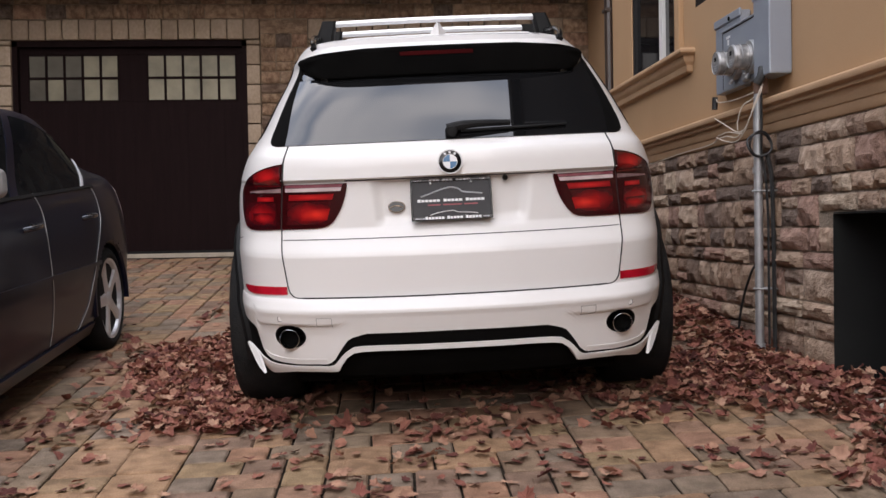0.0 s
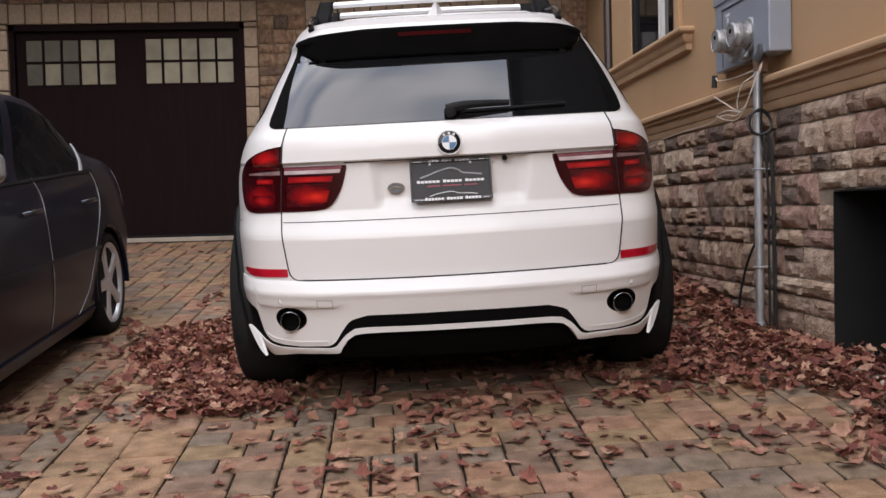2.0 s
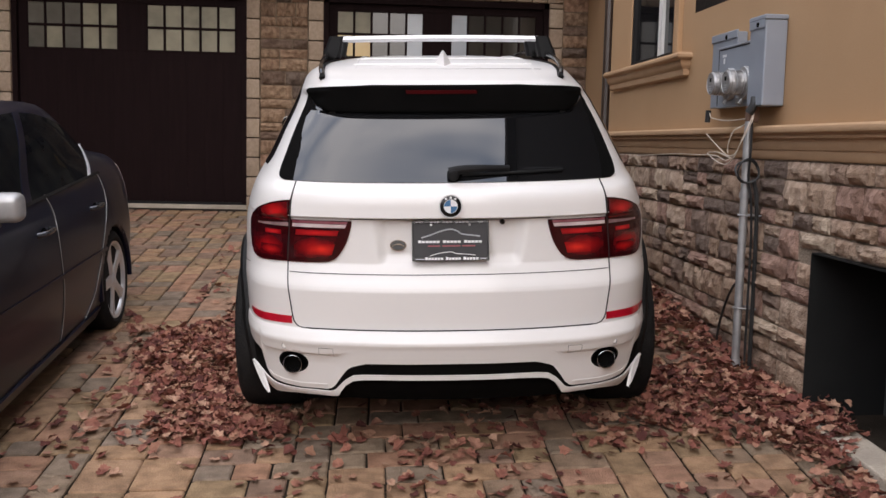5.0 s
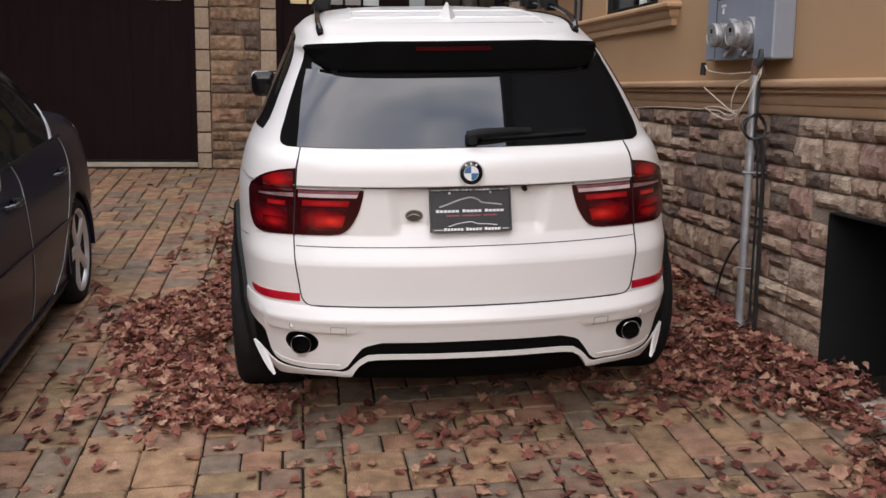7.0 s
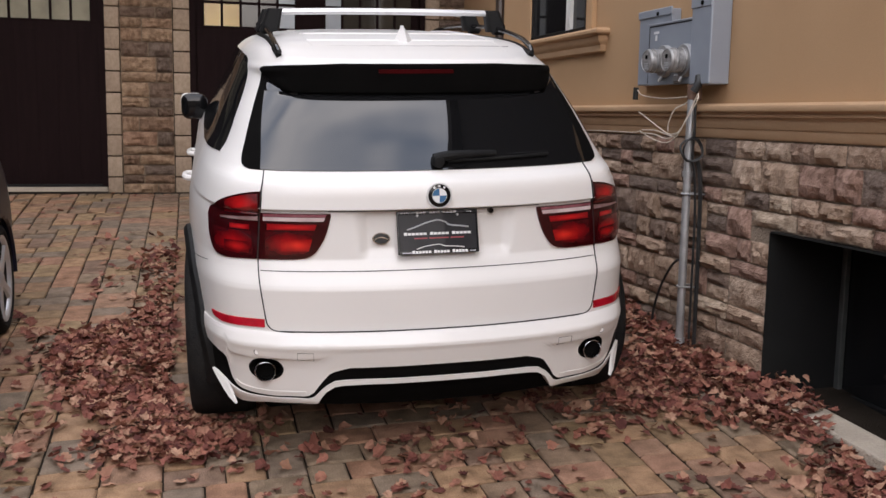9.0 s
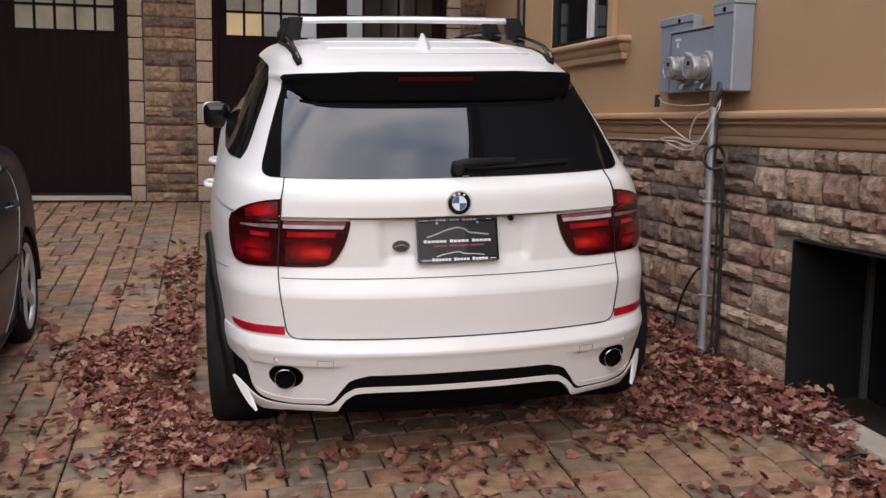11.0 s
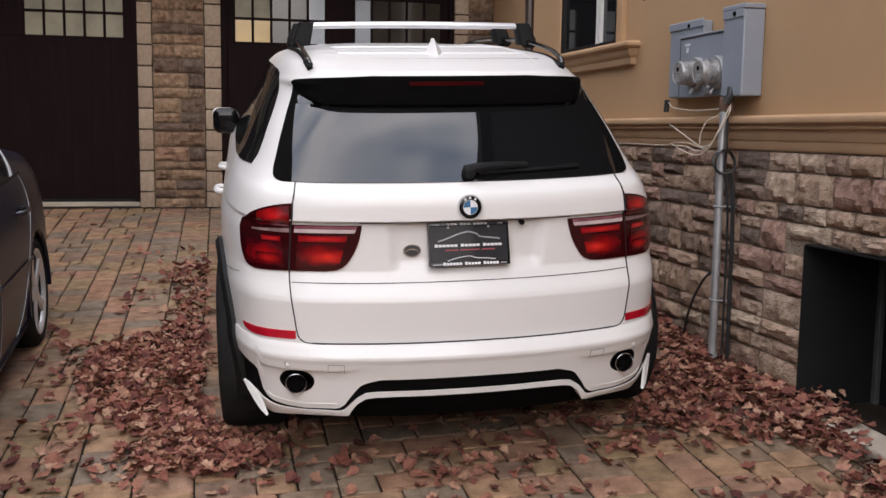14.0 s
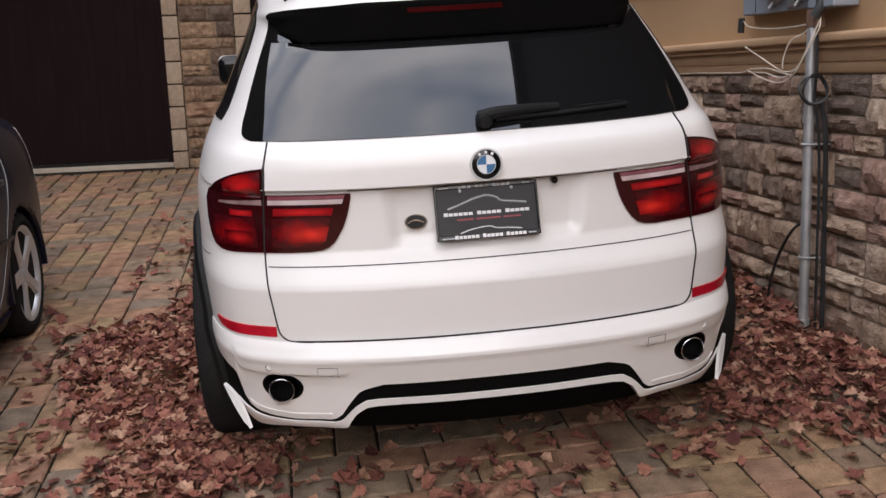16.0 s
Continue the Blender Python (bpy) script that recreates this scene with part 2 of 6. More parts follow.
    "meter_dial": material("meter_dial", (0.34, 0.33, 0.32), 0.3, color2=(0.16, 0.155, 0.15), scale=40, coat=0.5),
    "meter_face": material("meter_face", (0.80, 0.80, 0.77), 0.4, color2=(0.68, 0.68, 0.66), scale=20),
    "wire_white": material("white_cable", (0.70, 0.62, 0.52), 0.5, color2=(0.50, 0.42, 0.33), scale=20),
    "wire_black": material("black_cable", (0.012, 0.012, 0.012), 0.5, color2=(0.02, 0.02, 0.02), scale=20),
    "rust": material("brown_clamp", (0.20, 0.11, 0.075), 0.7, color2=(0.13, 0.075, 0.05), scale=30),
    "plate": material("plate_black", (0.017, 0.0165, 0.019), 0.42, color2=(0.024, 0.023, 0.025), scale=12, coat=0.12, spec=0.15),
    "ink_white": material("white_print", (0.75, 0.75, 0.75), 0.5, color2=(0.68, 0.68, 0.68)),
    "ink_pale": material("pale_print", (0.56, 0.56, 0.57), 0.5, color2=(0.42, 0.42, 0.43), scale=90),
    "ink_grey": material("silver_print", (0.42, 0.43, 0.45), 0.4, color2=(0.33, 0.34, 0.36), scale=30),
    "ink_red": material("red_print", (0.28, 0.04, 0.05), 0.5, color2=(0.24, 0.035, 0.045)),
    "badge_blue": material("blue_enamel", (0.055, 0.16, 0.31), 0.2, coat=0.4, color2=(0.05, 0.145, 0.28)),
    "badge_rim": material("brushed_rim", (0.60, 0.595, 0.585), 0.36, metal=0.25, color2=(0.50, 0.495, 0.485), scale=30),
    "dull_gold": material("dull_gold", (0.38, 0.28, 0.19), 0.4, metal=0.3, color2=(0.16, 0.12, 0.09), scale=60),
    "badge_white": material("white_enamel", (0.78, 0.79, 0.80), 0.2, coat=0.6, color2=(0.72, 0.73, 0.74)),
}


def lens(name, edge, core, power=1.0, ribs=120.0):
    """Moulded lamp plastic with fine upright ribs; the glow of a reflector bowl is painted into the middle."""
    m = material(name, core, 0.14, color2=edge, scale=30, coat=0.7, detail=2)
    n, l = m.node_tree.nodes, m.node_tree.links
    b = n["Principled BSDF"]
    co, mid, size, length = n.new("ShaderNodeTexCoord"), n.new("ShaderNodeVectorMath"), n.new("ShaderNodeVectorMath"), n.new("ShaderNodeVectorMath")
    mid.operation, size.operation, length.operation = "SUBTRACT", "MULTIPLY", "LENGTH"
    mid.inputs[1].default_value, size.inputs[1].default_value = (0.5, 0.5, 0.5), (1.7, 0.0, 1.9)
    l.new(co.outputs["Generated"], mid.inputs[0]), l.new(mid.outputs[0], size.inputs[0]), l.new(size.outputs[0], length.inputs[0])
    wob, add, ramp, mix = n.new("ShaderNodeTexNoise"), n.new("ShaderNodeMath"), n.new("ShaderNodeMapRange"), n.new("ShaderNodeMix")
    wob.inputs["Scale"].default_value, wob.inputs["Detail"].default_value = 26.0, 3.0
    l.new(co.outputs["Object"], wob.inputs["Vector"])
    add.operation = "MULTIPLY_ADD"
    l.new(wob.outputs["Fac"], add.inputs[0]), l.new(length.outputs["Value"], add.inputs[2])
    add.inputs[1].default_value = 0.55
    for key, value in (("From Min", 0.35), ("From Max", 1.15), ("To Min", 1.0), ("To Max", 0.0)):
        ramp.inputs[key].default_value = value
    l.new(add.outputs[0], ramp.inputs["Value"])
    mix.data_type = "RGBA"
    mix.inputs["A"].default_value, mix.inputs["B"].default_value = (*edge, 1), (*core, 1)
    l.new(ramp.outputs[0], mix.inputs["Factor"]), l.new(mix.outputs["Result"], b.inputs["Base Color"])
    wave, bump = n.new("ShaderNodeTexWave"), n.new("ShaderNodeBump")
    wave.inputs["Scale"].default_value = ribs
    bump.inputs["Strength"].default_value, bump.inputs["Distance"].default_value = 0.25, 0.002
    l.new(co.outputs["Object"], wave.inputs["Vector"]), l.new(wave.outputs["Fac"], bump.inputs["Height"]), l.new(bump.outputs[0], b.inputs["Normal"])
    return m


# each pair: dark edge colour, then the lit middle painted as base colour
M["lens_red"] = lens("red_lens_painted_glow", (0.10, 0.002, 0.004), (0.50, 0.011, 0.011))
M["lens_bar"] = lens("red_bar_painted_glow", (0.26, 0.004, 0.007), (0.60, 0.018, 0.018))
M["lens_deep"] = lens("deep_red_lens_painted_glow", (0.065, 0.002, 0.004), (0.38, 0.006, 0.008))
M["lens_hot"] = lens("bright_red_lens_painted_glow", (0.30, 0.005, 0.006), (0.72, 0.028, 0.016))


# ---- mesh helpers ----
def part(name, geo, mat, parent=None, label="", smooth=False, sharp=35):
    """One mesh object from a bmesh or from (verts, faces), under parent."""
    me = bpy.data.meshes.new(name)
    if isinstance(geo, bmesh.types.BMesh):
        geo.to_mesh(me)
        geo.free()
    else:
        me.from_pydata([tuple(v) for v in geo[0]], [], [tuple(f) for f in geo[1]])
    me.materials.append(M[mat])
    if smooth:
        me.shade_smooth()
        me.set_sharp_from_angle(angle=radians(sharp))
    ob = new(name, me)
    if parent is not None:
        ob.parent = parent
    if label:
        tagged(ob, label)
    return ob


def empty(name, m, label, category, group=""):
    ob = new(name)
    ob.empty_display_size = 0.2
    ob.matrix_world = m
    return tagged(ob, label, category, group)


def block(x0, x1, y0, y1, z0, z1, bevel=0.0, seg=1):
    """A box between the given planes, with bevelled edges."""
    bm = bmesh.new()
    bmesh.ops.create_cube(bm, size=1.0, matrix=Matrix.Translation(((x0 + x1) / 2, (y0 + y1) / 2, (z0 + z1) / 2)) @ Matrix.Diagonal((abs(x1 - x0), abs(y1 - y0), abs(z1 - z0), 1)))
    if bevel:
        bmesh.ops.bevel(bm, geom=bm.edges[:], offset=bevel, segments=seg, profile=0.5, affect="EDGES")
    return bm


def tube(points, radius, sides=8, closed=False, taper=None):
    """A round bar along points, capped."""
    p = np.array(points, float)
    k = len(p)
    tang = np.gradient(p, axis=0) if not closed else np.roll(p, -1, 0) - np.roll(p, 1, 0)
    tang /= np.linalg.norm(tang, axis=1)[:, None] + 1e-12
    up = np.array([0.0, 0.0, 1.0]) if abs(tang[0][2]) < 0.9 else np.array([1.0, 0.0, 0.0])
    verts, faces = [], []
    for i in range(k):
        side = np.cross(tang[i], up)
        side /= np.linalg.norm(side) + 1e-12
        up = np.cross(side, tang[i])
        r = radius if taper is None else radius * (1 + (taper - 1) * i / (k - 1))
        for j in range(sides):
            a = 2 * math.pi * j / sides
            verts.append(p[i] + r * (math.cos(a) * side + math.sin(a) * up))
    for i in range(k if closed else k - 1):
        for j in range(sides):
            a, b, c, d = i * sides + j, i * sides + (j + 1) % sides, ((i + 1) % k) * sides + (j + 1) % sides, ((i + 1) % k) * sides + j
            faces.append((a, d, c, b))
    if not closed:
        faces.append(tuple(range(sides)))
        faces.append(tuple(reversed(range((k - 1) * sides, k * sides))))
    return verts, faces


def spline(points, n=24):
    """A Catmull-Rom curve through points."""
    p = [np.array(q, float) for q in points]
    p = [2 * p[0] - p[1]] + p + [2 * p[-1] - p[-2]]
    out = []
    for i in range(1, len(p) - 2):
        for k in range(n):
            t = k / n
            out.append(0.5 * (2 * p[i] + (p[i + 1] - p[i - 1]) * t + (2 * p[i - 1] - 5 * p[i] + 4 * p[i + 1] - p[i + 2]) * t * t + (3 * p[i] - p[i - 1] - 3 * p[i + 1] + p[i + 2]) * t ** 3))
    return out + [p[-2]]


def lathe(profile, sides=32, axis="x"):
    """Spin (radius, along) pairs round an axis."""
    verts, faces = [], []
    for r, h in profile:
        for j in range(sides):
            a = 2 * math.pi * j / sides
            c, s = r * math.cos(a), r * math.sin(a)
            verts.append({"x": (h, c, s), "y": (c, h, s), "z": (c, s, h)}[axis])
    for i in range(len(profile) - 1):
        for j in range(sides):
            q = (i * sides + j, i * sides + (j + 1) % sides, (i + 1) * sides + (j + 1) % sides, (i + 1) * sides + j)
            faces.append(q)
    faces.append(tuple(range(sides)))
    faces.append(tuple(reversed(range((len(profile) - 1) * sides, len(profile) * sides))))
    bm = bmesh.new()
    vs = [bm.verts.new(v) for v in verts]
    for f in faces:
        bm.faces.new([vs[i] for i in f])
    bmesh.ops.recalc_face_normals(bm, faces=bm.faces[:])
    return bm


def shifted(bm, m):
    bmesh.ops.transform(bm, matrix=m, verts=bm.verts[:])
    return bm


def structure(name, geo, mat, label, category, smooth=False):
    return tagged(part(name, geo, mat, None, "", smooth), label, category, "", "structure")


# ---- ground: a driveway that climbs to the garage ----
def ground_z(x, y):
    yy, xx = min(max(y, -12.0), 6.75), min(max(x, -8.0), 2.2)
    level = min(max((yy - 3.4) / 3.0, 0.0), 1.0)
    xx += (-1.2 - xx) * level * level * (3 - 2 * level)
    return 0.0303 * xx + 0.0905 * yy - 0.053 + 0.005 * max(yy - 3.0, 0.0)


def ground_sheet():
    xs = [-300, -120, -40, -20, -12, -8, -6, -4, -2, 0, 2.2, 6, 14, 40, 120, 300]
    ys = [-300, -120, -50, -25, -16, -12, -9, -6, -4, -2, 0, 2, 3.4, 4, 4.4, 4.9, 5.4, 5.9, 6.4, 6.75, 9, 14, 30, 100, 300]
    verts = [(x, y, ground_z(x, y) - 0.012) for y in ys for x in xs]
    k = len(xs)
    faces = [(j * k + i, j * k + i + 1, (j + 1) * k + i + 1, (j + 1) * k + i) for j in range(len(ys) - 1) for i in range(k - 1)]
    return verts, faces


GROUND = structure("ground", ground_sheet(), "sand", "sloping driveway ground with dark sand in the paver joints", "ground")
TILT = Euler((math.atan(0.0905), -math.atan(0.0303), 0)).to_matrix().to_4x4()

# ---- house: side wall with stone plinth, garage front ----
WX = 1.76          # face of the stucco wall
GY = 6.62          # face of the garage front
CORNER_Y = 4.56    # where the side wall steps back
DOORS = ((-3.98, -1.60), (-0.80, 1.58))
DOOR_TOP, TOP = 2.77, 7.2

# out of view: near-black so that the rear window mirrors something dark
structure("wall_east_near", block(WX, WX + 0.30, -9.25, -2.6, -1.4, 3.4), "unseen_dark", "unseen house wall towards the street, darkened for the rear window reflection", "wall")
# added out of view to block sky light from the west
structure("wall_west_near", block(-5.6, -5.25, -5.0, GY, -1.2, 6.6), "unseen_dark", "unseen dark wall added to shade the yard and the white car's side", "wall")
# unseen: cuts the low sky and throws light back at the bumper
structure("wall_street", block(-9.3, 8.0, -14.3, -14.0, -2.0, 3.6), "mortar", "unseen pale wall added on the street side to block low sky and bounce light", "wall")
# unseen western wall, there for dark reflections in the side glass
structure("wall_west", block(-9.3, -9.0, -14.0, GY, -1.2, 3.6), "unseen_dark", "unseen plain dark wall added in the west to darken side reflections", "wall")
WALL = structure("wall_east", block(WX, WX + 0.30, -2.6, 2.4, 1.30, 2.14), "stucco", "beige stucco house wall above a stone plinth", "wall")
structure("wall_east_window", block(WX, WX + 0.30, 2.4, CORNER_Y, 1.30, 3.4), "stucco", "beige stucco house wall round the casement window", "wall")
# unseen upper walls, kept near-black for the same reflection
structure("wall_east_unseen_band", block(WX + 0.003, WX + 0.30, -2.6, 2.4, 2.14, 3.4), "unseen_dark", "unseen dark wall above the stucco band, added to blacken the rear window reflection", "wall")
structure("wall_east_upper", block(WX + 0.003, WX + 0.30, -0.95 - 8.3, CORNER_Y, 3.4, TOP), "unseen_dark", "unseen upper house wall, darkened for the rear window reflection", "wall")
w_low = structure("wall_east_plinth", block(WX - 0.010, WX + 0.30, 0.46, CORNER_Y, -0.6, 1.30), "joint_mortar", "mortar backing of the rock-faced stone plinth", "wall")
structure("wall_east_plinth_near", block(WX - 0.010, WX + 0.30, -2.6, -1.15, -1.4, 1.30), "joint_mortar", "mortar backing of the stone plinth beside the basement window", "wall")
structure("wall_east_lintel", block(WX - 0.010, WX + 0.30, -1.15, 0.46, 0.81, 1.30), "joint_mortar", "stone-faced wall over the basement window", "wall")
structure("wall_east_back", block(2.0, 2.30, CORNER_Y, 7.4, -0.2, TOP), "stucco", "beige stucco wall that steps back beside the garage", "wall")
structure("wall_east_return", block(WX + 0.30, 2.30, CORNER_Y - 0.3, CORNER_Y, -0.2, TOP), "stucco", "short beige stucco return at the corner", "wall")
structure("wall_end", block(WX + 0.30, 8.0, -9.25, -8.95, -1.4, TOP), "stucco", "far end wall of the house", "wall")
structure("wall_garage_upper", block(-9.0, 2.0, GY, GY + 0.4, DOOR_TOP + 0.21, TOP), "mortar_brown", "mortar backing of the brown stone above the garage doors", "wall")
structure("wall_garage_pier", block(-1.455, -0.965, GY, GY + 0.4, 0.2, DOOR_TOP + 0.21), "mortar_brown", "mortar backing of the stone pier between two garage doors", "wall")
structure("wall_garage_west", block(-9.0, -4.13, GY, GY + 0.4, -0.2, DOOR_TOP + 0.21), "mortar_brown", "mortar backing of the garage wall", "wall")
structure("wall_garage_east", block(1.725, 2.0, GY, GY + 0.4, 0.2, DOOR_TOP + 0.21), "mortar_brown", "mortar backing of the wall beside the garage door", "wall")
structure("roof_slab", block(-9.0, 8.0, GY + 0.0, 16.0, TOP, TOP + 0.3), "concrete", "flat roof over the garage wing", "roof")
structure("roof_slab_side", block(WX - 0.25, 8.0, -9.3, GY, TOP, TOP + 0.3), "unseen_dark", "unseen roof with eave over the side wing, darkened for the rear window reflection", "roof")


def cornice_mesh(y0, y1):
    """A moulded band: rounded top roll, cove, lower fascia."""
    prof = [(0.0, 1.402), (-0.070, 1.398), (-0.084, 1.388), (-0.088, 1.375), (-0.084, 1.362), (-0.072, 1.354), (-0.062, 1.352), (-0.061, 1.344), (-0.066, 1.341), (-0.064, 1.334), (-0.050, 1.331),
            (-0.046, 1.322), (-0.044, 1.300), (-0.036, 1.284), (-0.034, 1.278), (-0.028, 1.276), (-0.026, 1.236), (-0.020, 1.228), (0.0, 1.226)]
    n = 28
    ys = np.linspace(y0, y1, n)
    verts = [(WX + dx, y, z) for y in ys for dx, z in prof]
    k = len(prof)
    faces = [(j * k + i, (j + 1) * k + i, (j + 1) * k + i + 1, j * k + i + 1) for j in range(n - 1) for i in range(k - 1)]
    faces += [tuple(reversed(range(k))), tuple(range((n - 1) * k, n * k))]
    return verts, faces


structure("trim_cornice", cornice_mesh(-2.6, CORNER_Y), "cornice", "beige moulded cornice band above the stone plinth", "cornice", True)


# garage doors, each with two glazed lights of ten panes
def garage_door(name, x0, x1, pane_kinds, label):
    thing = empty(name, pose(0, 0, 0), label, "garage door")
    tagged(thing, kind="structure")
    y = GY + 0.09
    zb = 0.575
    lights = ((x0 + 0.13, x0 + 1.05), (x1 - 1.04, x1 - 0.12))
    z0, z1 = 2.155, 2.64
    # leaf slabs round the glazed openings
    part("lower_panel", block(x0, x1, y, y + 0.05, zb, z0, 0.003), "door", thing)
    part("top_rail", block(x0, x1, y, y + 0.05, z1, DOOR_TOP, 0.003), "door", thing)
    edges = [x0, lights[0][0], lights[0][1], lights[1][0], lights[1][1], x1]
    for a, b in ((0, 1), (2, 3), (4, 5)):
        part("stile", block(edges[a], edges[b], y, y + 0.05, z0, z1, 0.002), "door", thing)
    # vertical boards of the lower panel
    nb = 12
    for k in range(nb):
        a = x0 + 0.06 + k * (x1 - x0 - 0.12) / nb
        part("board", block(a + 0.002, a + (x1 - x0 - 0.12) / nb - 0.002, y - 0.003, y + 0.01, zb + 0.06, z0 - 0.09, 0.001), "door", thing)
    k = 0
    for a, b in lights:
        w = (b - a) / 5
        for i in range(5):
            for row, (za, zc) in enumerate(((z0, (z0 + z1) / 2), ((z0 + z1) / 2, z1))):
                kind = pane_kinds[row][k + i]
                part("pane", block(a + i * w + 0.011, a + (i + 1) * w - 0.011, y + 0.014, y + 0.022, za + 0.011, zc - 0.011), kind, thing)
        for i in range(6):
            part("muntin", block(a + i * w - 0.012, a + i * w + 0.012, y - 0.004, y + 0.03, z0 - 0.005, z1 + 0.005, 0.002), "door", thing)
        for zc in (z0, (z0 + z1) / 2, z1):
            part("rail", block(a - 0.012, b + 0.012, y - 0.002, y + 0.028, zc - 0.012, zc + 0.012, 0.002), "door", thing)
        k += 5
    part("jamb", block(x0 - 0.005, x0 + 0.05, GY + 0.02, y, zb, DOOR_TOP), "door", thing)
    part("jamb", block(x1 - 0.05, x1 + 0.005, GY + 0.02, y, zb, DOOR_TOP), "door", thing)
    part("head", block(x0 - 0.005, x1 + 0.005, GY + 0.02, y, DOOR_TOP - 0.06, DOOR_TOP + 0.002), "door", thing)
    part("sill_seal", block(x0, x1, y - 0.02, y + 0.05, zb - 0.02, zb + 0.012, 0.004), "plastic", thing)
    return thing


# B panes carry a pale blue reflection in their colour
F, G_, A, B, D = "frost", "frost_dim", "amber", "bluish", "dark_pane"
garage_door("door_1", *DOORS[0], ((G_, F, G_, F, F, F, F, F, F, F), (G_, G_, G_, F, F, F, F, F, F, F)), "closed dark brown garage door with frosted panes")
garage_door("door_2", *DOORS[1], ((A, A, D, D, B, B, D, D, D, D), (F, F, D, D, B, B, D, D, D, D)), "closed dark brown garage door with amber and dark panes")
for k, (a, b) in enumerate(DOORS):
    structure("garage_threshold_%d" % (k + 1), block(a + 0.002, b - 0.002, GY + 0.03, GY + 0.3, 0.1, 0.562, 0.008), "concrete", "pale concrete threshold below the garage door", "threshold")
# eave added above the view to darken the upper stones
structure("garage_eave", block(-9.0, 2.0, GY - 1.0, GY - 0.05, 3.26, 3.44, 0.01), "unseen_dark", "unseen dark eave added to shade the garage front", "eave")
structure("garage_back_wall", block(-9.0, 2.0, GY + 0.5, GY + 0.7, -0.2, TOP), "door", "dark wall behind the garage doors", "wall")

# kept for the pieces at the end of the file
PIER = (-1.455, -0.965)


# side window with its moulded sill
def side_window():
    thing = empty("window_1", pose(0, 0, 0), "dark casement window with white mullion in a beige wall", "window")
    tagged(thing, kind="structure")
    y0, y1, z0, z1 = 2.73, 3.80, 1.90, 3.2
    part("pane", block(WX - 0.004, WX + 0.006, y0, y1, z0, z1), "window_glass", thing)
    for a, b, mat_name in ((y0, y0 + 0.03, "black_frame"), (y1 - 0.05, y1, "black_frame"), (3.02, 3.055, "white_frame"), (3.075, 3.095, "white_frame")):
        part("window_frame", block(WX - 0.03, WX + 0.004, a, b, z0, z1, 0.004), mat_name, thing, "white mullion" if mat_name == "white_frame" else "")
    part("window_frame", block(WX - 0.03, WX + 0.004, y0, y1, z0, z0 + 0.03, 0.004), "black_frame", thing)
    part("window_trim", block(WX - 0.035, WX + 0.004, y0 - 0.10, y0 - 0.002, z0 - 0.01, z1, 0.006), "stucco", thing)
    part("window_trim", block(WX - 0.035, WX + 0.004, y1 + 0.002, y1 + 0.10, z0 - 0.01, z1, 0.006), "stucco", thing)
    prof = [(0.0, 1.905), (-0.085, 1.895), (-0.10, 1.88), (-0.10, 1.865), (-0.088, 1.852), (-0.07, 1.848), (-0.066, 1.82), (-0.05, 1.80), (-0.04, 1.79), (-0.038, 1.752), (-0.03, 1.745), (0.0, 1.742)]
    k = len(prof)
    verts = [(WX + dx, 4.42, z) for dx, z in prof]
    verts += [(WX + dx, 2.50 + dx, z) for dx, z in prof] + [(WX + 0.004, 2.50 + dx, z) for dx, z in prof]
    faces = [(j * k + i, (j + 1) * k + i, (j + 1) * k + i + 1, j * k + i + 1) for j in (0, 1) for i in range(k - 1)]
    faces.append(tuple(range(k)))
    part("window_sill", (verts, faces), "cornice", thing, "beige moulded sill", True)


side_window()

# basement window in the plinth
bw = tagged(empty("window_2", pose(0, 0, 0), "black-framed basement window set into the stone plinth", "window"), kind="structure")
part("pane", block(2.150, 2.160, -1.15, 0.455, -0.30, 0.81), "window_glass", bw)
for a, b in ((0.418, 0.452), (-0.40, -0.35), (-1.145, -1.10)):
    part("window_frame", block(2.120, 2.149, a, b, -0.02, 0.80, 0.004), "grey_frame", bw)
for a, b in ((-0.03, 0.03), (0.765, 0.805)):
    part("window_frame", block(2.122, 2.148, -1.1, 0.418, a, b, 0.004), "black_frame", bw)
part("window_reveal", block(1.722, 2.20, 0.4525, 0.459, -0.3, 0.8005), "reveal", bw, "near-black side of the window recess")
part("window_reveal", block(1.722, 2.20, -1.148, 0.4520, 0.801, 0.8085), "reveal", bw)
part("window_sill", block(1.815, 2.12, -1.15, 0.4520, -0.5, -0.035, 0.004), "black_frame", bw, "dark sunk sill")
# black backing in place of a room without light
structure("basement_backing", block(2.3, 2.5, -1.6, 0.9, -0.5, 1.3), "void", "black slab standing in for the unlit room behind the basement window", "wall")


def ledge_mesh():
    """A kerb-like ledge whose top falls with the driveway."""
    bm = block(1.652, 1.815, -1.15, 0.40, -0.5, 0.062, 0.010, 2)
    for v in bm.verts:
        if v.co.z > 0:
            v.co.z += 0.045 * (v.co.y - 0.1)
    return bm


structure("window_ledge", ledge_mesh(), "concrete", "pale concrete ledge below the basement window", "ledge")

# downspout at the corner
sp = empty("downspout", pose(0, 0, 0), "dark brown metal downspout at the house corner", "downspout")
part("pipe", tube([(WX - 0.02, CORNER_Y + 0.05, 0.35), (WX - 0.02, CORNER_Y + 0.05, TOP)], 0.04, 10), "downspout", sp, "", True)
for z in (1.2, 2.6, 4.0):
    part("bracket", block(WX - 0.07, WX + 0.03, CORNER_Y, CORNER_Y + 0.1, z, z + 0.03, 0.004), "downspout", sp)


